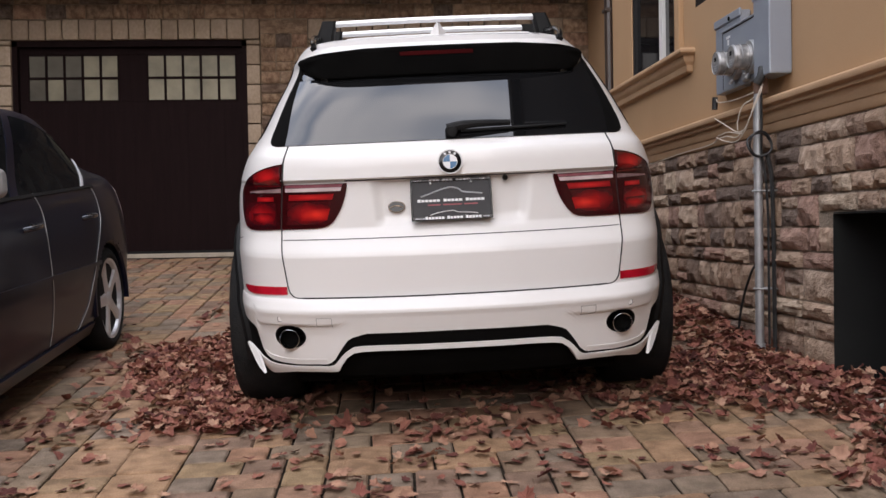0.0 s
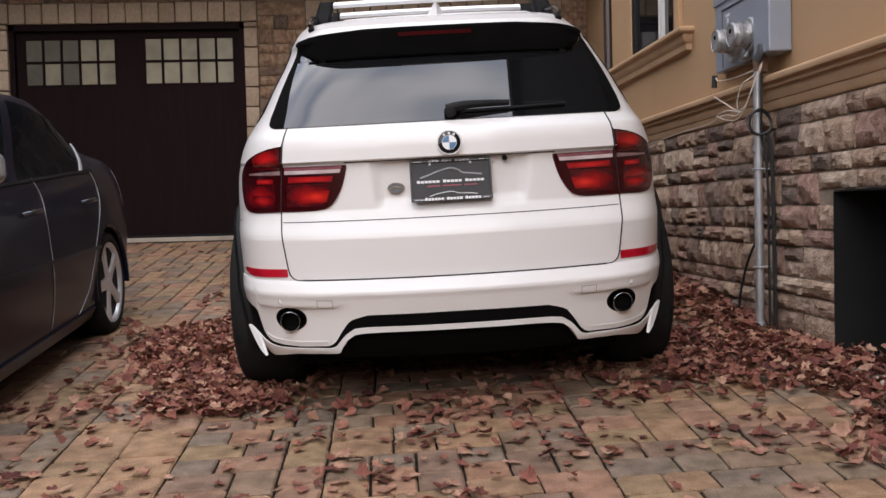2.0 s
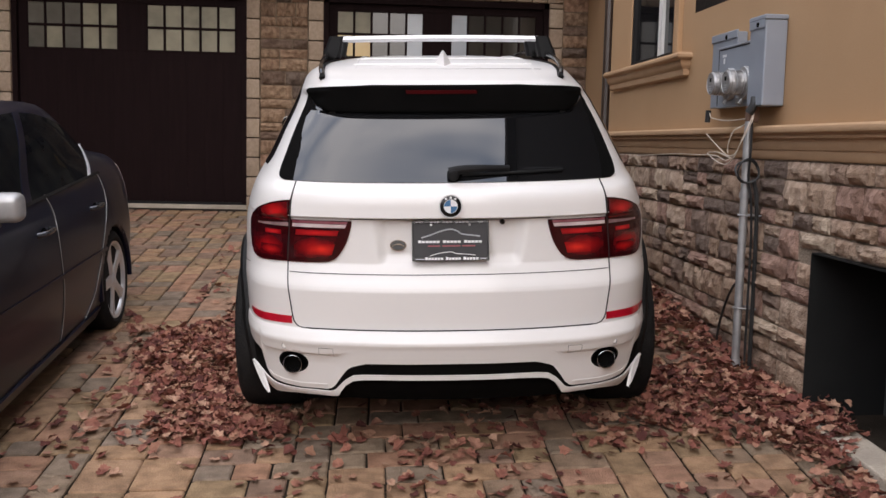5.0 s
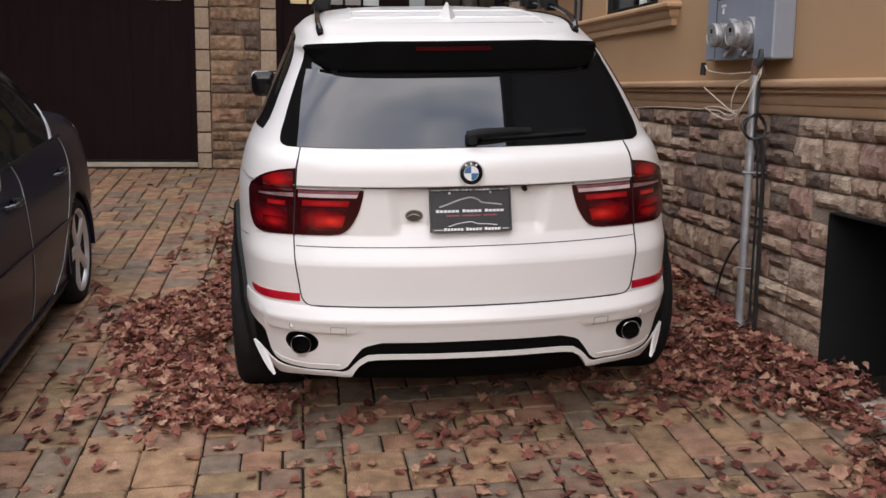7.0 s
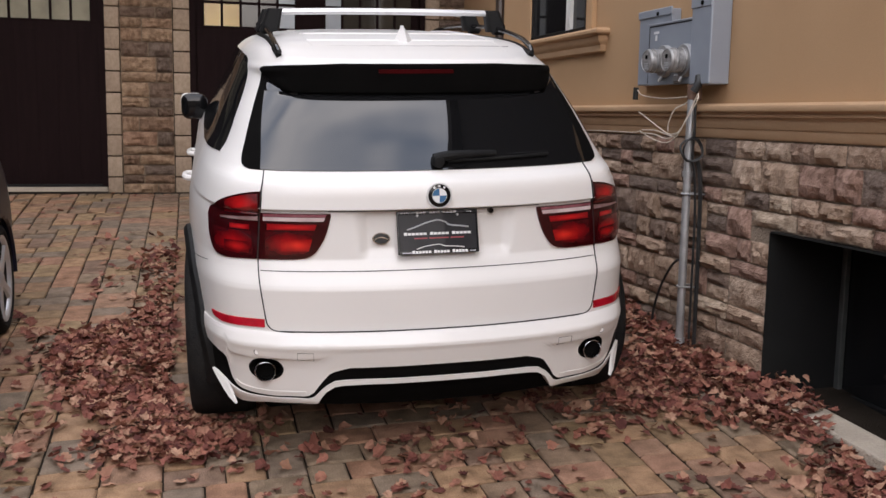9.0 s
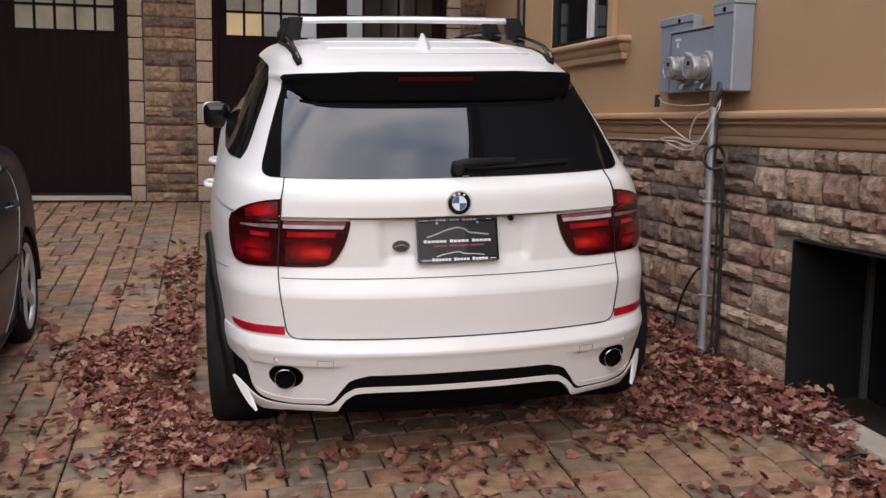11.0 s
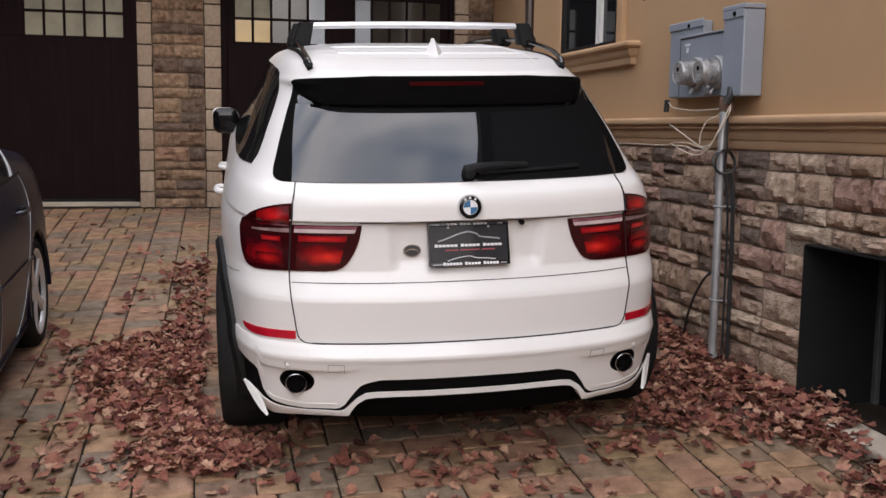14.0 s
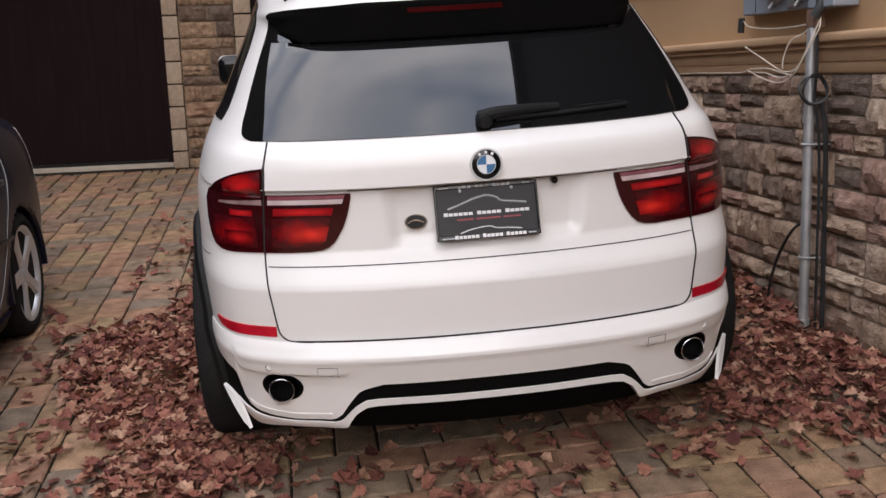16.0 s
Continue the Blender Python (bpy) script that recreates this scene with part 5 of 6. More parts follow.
# roof bars, one thing each, clamped on the rails
for yb in (1.28, 1.75):
    bar = empty("roof_bar", SUV_M, "silver aluminium roof bar with black feet clamped on the rails", "roof bar", "roof bars")
    vv, ff = [], []
    prof = [(-0.032, 0.0), (-0.025, 0.012), (0.0, 0.016), (0.025, 0.010), (0.034, 0.0), (0.025, -0.010), (0.0, -0.013), (-0.025, -0.010)]
    for xx in np.linspace(-0.502, 0.502, 9):
        vv += [(xx, yb + a, 1.737 + b + 0.006 * (1 - (xx / 0.5) ** 2)) for a, b in prof]
    for j in range(8):
        ff += [(j * 8 + i, j * 8 + (i + 1) % 8, j * 8 + 8 + (i + 1) % 8, j * 8 + 8 + i) for i in range(8)]
    ff += [tuple(range(8)), tuple(reversed(range(64, 72)))]
    bmb = bmesh.new()
    vs = [bmb.verts.new(v) for v in vv]
    for q in ff:
        bmb.faces.new([vs[i] for i in q])
    bmesh.ops.recalc_face_normals(bmb, faces=bmb.faces[:])
    part("crossbar", bmb, "satin", bar, "", True, 50)
    for s in (-1, 1):
        bmf = bmesh.new()
        ring = []
        for t in np.linspace(0, 1, 6):
            xx, z, hx, hy = s * (0.515 + 0.03 * t), 1.752 - 0.102 * t, 0.034 + 0.010 * t, 0.042 + 0.012 * t
            ring.append([bmf.verts.new((xx + a * hx, yb + b * hy, z)) for a, b in ((-1, -0.7), (-0.7, -1), (0.7, -1), (1, -0.7), (1, 0.7), (0.7, 1), (-0.7, 1), (-1, 0.7))])
        for u, v in zip(ring, ring[1:]):
            for i in range(8):
                bmf.faces.new((u[i], u[(i + 1) % 8], v[(i + 1) % 8], v[i]))
        bmf.faces.new(ring[0]), bmf.faces.new(ring[-1][::-1])
        bmesh.ops.recalc_face_normals(bmf, faces=bmf.faces[:])
        foot = part("bar_foot", bmf, "plastic", bar, "black plastic foot", True, 40)
        part("clamp", block(s * 0.528, s * 0.583, yb - 0.035, yb + 0.035, 1.637, 1.69, 0.008), "plastic", foot)


# ---- dark grey saloon, nose towards the street ----
SEDAN = Shell(
    pchip((0.16, 0.25, 0.40, 0.55, 0.75, 0.86, 0.93, 0.98, 1.02, 1.06, 1.12, 1.22, 1.32, 1.39, 1.43, 1.455, 1.465), (0.80, 0.845, 0.865, 0.876, 0.868, 0.852, 0.832, 0.808, 0.785, 0.765, 0.74, 0.70, 0.65, 0.60, 0.52, 0.38, 0.24)),
    pchip((0.16, 0.30, 0.45, 0.60, 0.78, 0.90, 0.96, 0.985, 1.00, 1.02, 1.035, 1.07, 1.13, 1.20, 1.30, 1.36, 1.395, 1.42, 1.445, 1.465), (0.16, 0.06, 0.01, 0.0, 0.02, 0.045, 0.07, 0.09, 0.115, 0.165, 0.24, 0.46, 0.62, 0.74, 0.89, 0.99, 1.08, 1.28, 1.7, 2.1)),
    pchip((0.16, 0.30, 0.55, 0.70, 0.80, 0.88, 0.94, 1.0, 1.1, 1.25, 1.39, 1.43, 1.465), (4.30, 4.46, 4.50, 4.40, 4.15, 3.75, 3.45, 3.28, 3.12, 2.92, 2.78, 2.72, 2.62)),
    ((0, 0), (0.2, 0.006), (0.45, 0.035), (0.62, 0.075), (0.74, 0.125), (0.83, 0.20), (0.90, 0.31), (0.945, 0.44), (0.98, 0.66), (1.0, 1.0)))
SED_Y = 3.25
SEDAN_M = Matrix.Translation((-2.715, SED_Y, 0.0303 * -2.715 + 0.0905 * SED_Y - 0.065)) @ TILT @ Matrix.Rotation(math.pi, 4, "Z")
saloon = empty("saloon_car", SEDAN_M, "dark grey metallic saloon car with alloy wheels on pavers", "car")
S_AXLES, S_R = (1.00, 3.64), 0.308


def saloon_keep(x, y, z):
    return z > 0.75 or all((y - ya) ** 2 + (z - S_R) ** 2 > 0.352 ** 2 for ya in S_AXLES)


s_levels = sorted({round(float(v), 4) for v in np.r_[np.linspace(0.16, 0.97, 40), np.linspace(0.975, 1.06, 9), np.linspace(1.08, 1.39, 14), 1.41, 1.43, 1.445, 1.455, 1.461, 1.465]})
part("body", SEDAN.loft(s_levels, saloon_keep), "grey_paint", saloon, "dark grey metallic body shell", True, 32)
part("underbody", block(-0.56, 0.56, 0.3, 4.2, 0.14, 0.6, 0.02), "void", saloon)
for s in (-1, 1):
    def s_rear(z):
        return SEDAN.arc_y(linear((0.985, 1.06, 1.13, 1.20, 1.26, 1.31, 1.36, 1.38), (1.262, 1.11, 0.99, 1.02, 1.13, 1.33, 1.58, 1.85))(z), z, s)

    def s_front(z):
        return SEDAN.arc_y(3.18 - 1.0 * (z - 0.985), z, s)

    def s_mid(y, lean=0.0):
        return lambda z: SEDAN.arc_y(y + lean * (z - 1.0), z, s)

    zz = np.r_[np.linspace(0.985, 1.32, 12), 1.335, 1.35, 1.365, 1.38]
    glass = part("side_glass", SEDAN.grid(SEDAN.rows_z(zz, s_rear, s_front, 30), 0.004, 0.008), "side_tint", saloon, "dark side windows", True, 60)
    part("window_pillar", SEDAN.grid(SEDAN.rows_z(zz, s_mid(2.24, -1.22), s_mid(2.34, -1.26), 4), 0.008, 0.01), "grey_paint", glass)
    part("quarter_trim", SEDAN.grid(SEDAN.rows_z(np.linspace(0.985, 1.135, 8), lambda z: SEDAN.arc_y(1.235 - 2.0 * (z - 0.985), z, s), lambda z: SEDAN.arc_y(1.285 - 2.2 * (z - 0.985), z, s), 3), 0.009, 0.012), "bright_trim", saloon, "bright metal strip behind the rear door window")
    part("belt_moulding", SEDAN.ribbon([(SEDAN.arc_y(y, 0.978, s), 0.978) for y in np.linspace(1.06, 3.1, 24)], 0.007, 0.007), "plastic", saloon)
    # door gaps, each with a pale strip that paints the highlight on its edge
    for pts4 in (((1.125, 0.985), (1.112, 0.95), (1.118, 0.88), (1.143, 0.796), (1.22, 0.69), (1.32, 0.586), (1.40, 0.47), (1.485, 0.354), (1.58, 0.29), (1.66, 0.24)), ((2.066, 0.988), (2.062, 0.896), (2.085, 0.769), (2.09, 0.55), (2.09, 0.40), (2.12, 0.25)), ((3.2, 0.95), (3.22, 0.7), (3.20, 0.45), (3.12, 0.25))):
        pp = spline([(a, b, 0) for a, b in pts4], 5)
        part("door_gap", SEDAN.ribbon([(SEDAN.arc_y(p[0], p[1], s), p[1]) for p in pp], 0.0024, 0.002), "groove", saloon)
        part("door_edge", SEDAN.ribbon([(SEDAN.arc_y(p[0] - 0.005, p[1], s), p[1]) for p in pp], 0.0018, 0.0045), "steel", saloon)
    part("side_moulding", SEDAN.ribbon([(SEDAN.arc_y(y, 0.553 + 0.031 * (y - 1.3), s), 0.553 + 0.031 * (y - 1.3)) for y in np.linspace(1.24, 3.2, 24)], 0.010, 0.008), "grey_paint", saloon)
    part("sill", SEDAN.grid(SEDAN.rows_z(np.linspace(0.165, 0.235, 4), lambda z: SEDAN.arc_y(1.36, z, s), lambda z: SEDAN.arc_y(3.2, z, s), 16), 0.014, 0.03), "grey_paint", saloon, "", True)
    for yh, hz in ((1.376, 0.822), (2.271, 0.837)):
        wx = SEDAN.width(hz)
        part("door_handle", tube(spline([(s * (wx - 0.004), yh - 0.085, hz), (s * (wx + 0.032), yh - 0.06, hz + 0.004), (s * (wx + 0.034), yh + 0.05, hz + 0.002), (s * (wx - 0.004), yh + 0.085, hz - 0.004)], 6), 0.013, 8), "dark_chrome", saloon, "bright door handle", True)
        part("handle_cup", shifted(lathe([(0.0, -0.004), (0.03, -0.004), (0.036, 0.0)], 18, "x"), Matrix.Translation((s * (wx + 0.002), yh, hz - 0.01)) @ Matrix.Diagonal((s, 1.4, 0.9, 1))), "gloss_black", saloon)
    tl = [[(SEDAN.arc_y(0.10 + 0.24 * k / 5 + 0.1 * (z - 0.75), z, s), z) for k in range(6)] for z in np.linspace(0.72, 0.95, 8)]
    part("tail_lamp", SEDAN.grid(tl, 0.006, 0.012), "clear", saloon, "pale tail lamp", True)
    mir = part("door_mirror", shifted(block(-0.085, 0.085, -0.05, 0.05, -0.060, 0.060, 0.034, 4), Matrix.Translation((s * 0.935, 2.98, 1.068))), "steel", saloon, "silver grey door mirror cap", True)
    part("mirror_foot", block(s * 0.82, s * 0.92, 2.95, 3.02, 0.98, 1.03, 0.01), "grey_paint", mir)
    for ya in S_AXLES:
        part("wheel_well", block(s * 0.56, s * 0.83, ya - 0.33, ya + 0.33, 0.50, 0.66, 0.02), "void", saloon)
        prof = ((0.332, 0.80), (0.332, 0.868), (0.345, 0.881), (0.362, 0.880), (0.372, 0.86))
        ang = np.linspace(radians(-8), radians(188), 36)
        vv = [(s * (xx - 0.012), ya - r * math.cos(t), S_R + r * math.sin(t)) for t in ang for r, xx in prof]
        k = len(prof)
        ff = [(j * k + i, (j + 1) * k + i, (j + 1) * k + i + 1, j * k + i + 1) for j in range(len(ang) - 1) for i in range(k - 1)]
        part("wheel_arch", (vv, ff), "grey_paint", saloon, "", True)
        wheel(saloon, s * 0.862, -s, ya, S_R, 0.20, 0.232, 5, False)


# ---- meter cabinet, conduit and cables on the side wall ----
cab = empty("meter_cabinet", pose(0, 0, 0), "grey-blue electric meter cabinet on a beige wall", "meter cabinet")
WB = WX - 0.002
part("left_housing", block(1.70, WB, 1.47, 1.86, 1.512, 1.925, 0.006, 2), "box_grey", cab)
part("left_lid", block(1.692, 1.705, 1.464, 1.866, 1.89, 1.935, 0.004), "box_grey", cab)
part("meter_panel", block(1.682, 1.70, 1.147, 1.69, 1.506, 1.842, 0.006, 2), "box_grey", cab)
part("panel_edge", block(1.676, 1.69, 1.147, 1.695, 1.838, 1.85, 0.003), "box_grey", cab)
# dark strips draw the shadow lines along the panel's seams
for seam in ((1.6795, 1.6815, 1.1475, 1.152, 1.506, 1.842), (1.6795, 1.6815, 1.152, 1.69, 1.832, 1.8365), (1.6795, 1.6815, 1.686, 1.690, 1.52, 1.832)):
    part("panel_seam_shade", block(*seam), "groove", cab)
part("right_housing", block(1.642, WB, 0.945, 1.146, 1.497, 1.925, 0.008, 2), "box_grey", cab)
part("right_lid", block(1.636, WB, 0.939, 1.152, 1.926, 1.950, 0.004), "box_grey", cab)
part("lid_flap", block(1.6365, 1.6415, 0.945, 1.146, 1.885, 1.926, 0.002), "box_grey", cab)
for yk, zk, xk in ((1.62, 1.905, 1.69), (1.03, 1.905, 1.634)):
    part("knock_out", shifted(lathe([(0.0, -0.003), (0.011, -0.003), (0.013, 0.002)], 14, "x"), Matrix.Translation((xk, yk, zk))), "void", cab)
for k, (a, b, c, d) in enumerate(((1.575, 1.635, 1.792, 1.806), (1.595, 1.618, 1.755, 1.785))):
    part("sticker", block(1.6805, 1.6825, a, b, c, d), "ink_white", cab, "white sticker with faint print")
for ym, zm in ((1.245, 1.628), (1.475, 1.634)):
    mt = Matrix.Translation((0, ym, zm))
    met = part("meter", shifted(lathe([(0.056, 1.565), (0.062, 1.575), (0.064, 1.60), (0.066, 1.655), (0.07, 1.66)], 32, "x"), mt), "meter_glass", cab, "round glass electricity meter", True, 50)
    part("meter_face", shifted(lathe([(0.0, 1.561), (0.054, 1.561), (0.056, 1.566)], 32, "x"), mt), "meter_dial", met)
    part("meter_ring", shifted(lathe([(0.066, 1.652), (0.084, 1.652), (0.088, 1.66), (0.088, 1.684)], 32, "x"), mt), "steel", met, "", True, 50)
    part("meter_band", shifted(lathe([(0.053, 1.572), (0.0560, 1.5585), (0.0605, 1.5605), (0.0632, 1.572)], 32, "x"), mt), "steel", met, "", True, 50)
    for xb in (1.600, 1.640):
        part("meter_rib", shifted(lathe([(0.062, xb - 0.003), (0.0678, xb - 0.0015), (0.0678, xb + 0.0015), (0.062, xb + 0.003)], 32, "x"), mt), "steel", met, "", True, 50)
    part("meter_window", block(1.5595, 1.5625, ym - 0.012, ym + 0.014, zm + 0.008, zm + 0.03), "void", met)
    for kz in (0.0, 0.012, 0.024):
        part("print_bar", block(1.5597, 1.5622, ym - 0.022, ym + 0.022, zm - 0.018 - kz, zm - 0.013 - kz), "ink_grey", met)
    part("meter_seal", tube([(1.655, ym, zm - 0.085), (1.64, ym + 0.005, zm - 0.11)], 0.008, 8), "steel", met)
part("drop_box", block(1.66, 1.70, 1.29, 1.36, 1.515, 1.56, 0.008), "steel", cab)

con = empty("conduit", pose(0, 0, 0), "galvanised steel conduit rising from the leaves to the cabinet", "conduit")
CX, CY = 1.652, 1.125
part("pipe", tube([(CX, CY, -0.05), (CX, CY, 1.30), (CX + 0.004, CY, 1.42)], 0.0215, 16), "steel", con, "", True)
part("coupling", tube([(CX, CY, 0.10), (CX, CY, 0.155)], 0.028, 16), "steel", con, "", True)
part("coupling", tube([(CX, CY, 1.02), (CX, CY, 1.05)], 0.027, 16), "steel", con, "", True)
for z in (0.435, 0.93):
    part("strap", tube([(1.74, CY + 0.045, z), (CX - 0.01, CY + 0.032, z), (CX - 0.030, CY, z), (CX - 0.01, CY - 0.032, z), (1.74, CY - 0.045, z)], 0.005, 6), "steel", con)
part("clamp", block(1.645, 1.70, 1.095, 1.165, 1.415, 1.50, 0.01, 2), "rust", con, "rusty pipe clamp below the cabinet")
part("plug", tube(spline([(1.62, 1.05, 1.46), (1.64, 1.04, 1.50), (1.65, 1.05, 1.54)], 5), 0.022, 10), "wire_black", con)


def cable(name, pts, r, mat_name, label, sides=7):
    ob = part(name, tube(spline(pts, 10), r, sides), mat_name, None, "", True)
    return tagged(ob, label, "cable")


BLACK_LABEL = "black cable hanging beside the steel conduit"
cable("cable", [(1.685, 1.082, -0.02), (1.685, 1.084, 0.4), (1.685, 1.086, 0.8), (1.672, 1.086, 1.02), (1.655, 1.088, 1.12), (1.650, 1.070, 1.25), (1.655, 1.085, 1.42)], 0.0065, "wire_black", BLACK_LABEL)
cable("cable", [(1.705, 1.062, -0.02), (1.705, 1.064, 0.4), (1.703, 1.066, 0.75), (1.700, 1.075, 1.0), (1.68, 1.085, 1.12)], 0.011, "wire_black", BLACK_LABEL)
coil = tube([(1.640 + 0.062 * math.cos(a), 1.075 + 0.012 * math.sin(3 * a), 1.160 + 0.058 * math.sin(a)) for a in np.linspace(0, 2 * math.pi, 40, endpoint=False)], 0.0058, 7, True)
tagged(part("cable_coil", coil, "wire_black", None, "", True), "coil of black cable hung on the conduit", "cable")
coil2 = tube([(1.642 + 0.056 * math.cos(a), 1.062 + 0.01 * math.sin(2 * a), 1.165 + 0.062 * math.sin(a)) for a in np.linspace(0, 2 * math.pi, 40, endpoint=False)], 0.0048, 7, True)
tagged(part("cable_coil", coil2, "wire_black", None, "", True), "coil of black cable hung on the conduit", "cable")
loose = "loose white cable end sticking out beside the conduit"
cable("cable", [(1.62, 1.664, 1.358), (1.60, 1.45, 1.300), (1.595, 1.252, 1.241), (1.60, 1.15, 1.25)], 0.0031, "wire_white", loose)
cable("cable", [(1.62, 1.632, 1.248), (1.60, 1.45, 1.212), (1.59, 1.266, 1.193), (1.59, 1.15, 1.23), (1.60, 1.07, 1.32), (1.625, 1.02, 1.41), (1.65, 1.05, 1.46)], 0.0031, "wire_white", loose)
cable("cable", [(1.62, 1.63, 1.240), (1.60, 1.42, 1.235), (1.59, 1.25, 1.215), (1.595, 1.13, 1.26), (1.61, 1.06, 1.36), (1.64, 1.04, 1.45)], 0.0030, "wire_white", loose)
cable("cable", [(1.62, 1.61, 1.255), (1.60, 1.40, 1.255), (1.595, 1.24, 1.232), (1.59, 1.17, 1.225)], 0.0031, "wire_white", loose)
cable("cable", [(1.605, 1.275, 1.252), (1.60, 1.26, 1.30), (1.61, 1.22, 1.37), (1.64, 1.165, 1.40), (1.66, 1.14, 1.43)], 0.0031, "wire_white", loose)
cable("cable", [(1.69, 1.83, 1.485), (1.66, 1.70, 1.452), (1.65, 1.45, 1.432), (1.655, 1.20, 1.435), (1.67, 1.14, 1.45)], 0.0031, "wire_white", "pale cable sagging below the meter cabinet")
cable("cable", [(1.735, 4.2, 1.21), (1.732, 3.4, 1.215), (1.73, 2.577, 1.236), (1.71, 2.1, 1.236), (1.67, 1.80, 1.238), (1.62, 1.63, 1.25)], 0.0034, "wire_white", "pale cable run along the underside of the cornice")
tagged(part("cable_plug", tube([(1.69, 1.85, 1.50), (1.688, 1.85, 1.465), (1.686, 1.85, 1.43)], 0.016, 10), "wire_black", None, "", True), "short black cable plug below the cabinet", "plug")
cable("cable", [(1.70, 1.21, 0.575), (1.69, 1.30, 0.53), (1.69, 1.42, 0.40), (1.69, 1.50, 0.25), (1.69, 1.53, 0.10)], 0.007, "wire_black", "thin black cable curving from the wall into the leaves")


# ---- pieces: stones, quoins, pavers, leaves ----
rng = random.Random(7)


def rock_mesh(name, seed, mat_name, rough=1.0, ny=9, nz=6):
    """A unit block, one wide and high, whose front bulges out along -x."""
    r = random.Random(seed)
    verts, faces = [], []
    off = Vector((seed * 3.1, seed * 1.7, seed * 0.9))
    for j in range(nz):
        for i in range(ny):
            u, v = i / (ny - 1), j / (nz - 1)
            edge = min(min(u, 1 - u) * 3.2, min(v, 1 - v) * 2.4, 1.0)
            d = 0.45 + 0.55 * rough * (edge ** 0.6) + 0.62 * rough * edge * noise.noise(Vector((u * 3.1, v * 2.3, 0)) + off) + 0.32 * rough * noise.noise(Vector((u * 8, v * 5, 3)) + off)
            ju = 0.02 * noise.noise(Vector((u * 5, v * 5, 9)) + off) if 0 < v < 1 else 0.012 * r.uniform(-1, 1)
            jv = 0.05 * noise.noise(Vector((u * 5, v * 5, 15)) + off)
            verts.append((-d, u - 0.5 + ju, v - 0.5 + jv * (0.6 if j in (0, nz - 1) else 1)))
    for j in range(nz - 1):
        for i in range(ny - 1):
            a = j * ny + i
            faces.append((a, a + ny, a + ny + 1, a + 1))
    rim = [i for i in range(ny)] + [j * ny + ny - 1 for j in range(1, nz)] + [(nz - 1) * ny + i for i in range(ny - 2, -1, -1)] + [j * ny for j in range(nz - 2, 0, -1)]
    base = len(verts)
    verts += [(0.35, verts[q][1], verts[q][2]) for q in rim]
    k = len(rim)
    faces += [(rim[q], rim[(q + 1) % k], base + (q + 1) % k, base + q) for q in range(k)]
    me = bpy.data.meshes.new(name)
    me.from_pydata(verts, [], faces)
    me.materials.append(M[mat_name])
    me.shade_smooth()
    me.set_sharp_from_angle(angle=radians(38))
    return me


def piece(name, me, m, parent):
    ob = new(name, me)
    ob.parent = parent
    ob.matrix_world = m
    return ob


ROCKS = [rock_mesh("stone", k + 1, "stone") for k in range(14)]
BROWNS = [rock_mesh("stone", k + 40, "brown_stone", 0.95) for k in range(10)]

# plinth of the side wall, in uneven courses
zc, row = -0.12, 0
heights = []
while zc < 1.21:
    h = rng.choice((0.085, 0.10, 0.115, 0.13, 0.15))
    if zc + h > 1.15:
        h = 1.224 - zc
    heights.append((zc, h))
    zc += h
for zc, h in heights:
    y0, y1 = (0.462, CORNER_Y) if zc + h / 2 < 0.81 else (-1.15, CORNER_Y)
    y = y0
    while y < y1 - 1e-3:
        ln = min(rng.choice((0.13, 0.17, 0.21, 0.25, 0.30, 0.36)), y1 - y)
        if y1 - y - ln < 0.10:
            ln = y1 - y
        zb0, zb1 = zc, zc + h
        if zc < 0.81 < zc + h and y < 0.46:
            zb0 = 0.812
        if zb1 - zb0 > 0.03 and zb1 > 0.0905 * (y - 0.3) - 0.03:
            joint = 0.011
            cuts = [(zb0, zb1)]
            if zb1 - zb0 > 0.11 and rng.random() < 0.16:
                mid = zb0 + (zb1 - zb0) * rng.uniform(0.38, 0.62)
                cuts = [(zb0, mid), (mid, zb1)]
            for zb0, zb1 in cuts:
                m = Matrix.Translation((WX - 0.004, y + ln / 2, (zb0 + zb1) / 2)) @ Matrix.Diagonal((0.034 * rng.uniform(0.6, 1.4), ln - joint, zb1 - zb0 - joint, 1))
                piece("stone", rng.choice(ROCKS), m, w_low if y >= 0.46 else WALL)
        y += ln

# garage front: brown stone on the pier and above the lintels
QUARTER = Matrix.Rotation(radians(90), 4, "Z")
garage_wall = bpy.data.objects["wall_garage_pier"]
garage_upper = bpy.data.objects["wall_garage_upper"]


def brown_course(x0, x1, z0, z1, parent, pool, minimum=0.12):
    x = x0
    while x < x1 - 1e-3:
        ln = min(rng.choice((0.16, 0.2, 0.26, 0.33, 0.4)), x1 - x)
        if x1 - x - ln < minimum:
            ln = x1 - x
        m = Matrix.Translation((x + ln / 2, GY - 0.004, (z0 + z1) / 2)) @ QUARTER @ Matrix.Diagonal((0.042 * rng.uniform(0.6, 1.3), ln - 0.012, z1 - z0 - 0.012, 1))
        piece("stone", rng.choice(pool), m, parent)
        x += ln


z = 0.47
while z < 2.98:
    h = min(rng.choice((0.085, 0.10, 0.13, 0.145)), 2.98 - z)
    if 2.98 - z - h < 0.06:
        h = 2.98 - z
    brown_course(PIER[0], PIER[1], z, z + h, garage_wall, BROWNS)
    brown_course(1.73, 2.0, z, z + h, bpy.data.objects["wall_garage_east"], BROWNS)
    z += h
z = 2.985
while z < 4.0:
    h = rng.choice((0.10, 0.13, 0.15))
    brown_course(-4.6, 2.0, z, z + h, garage_upper, BROWNS)
    z += h

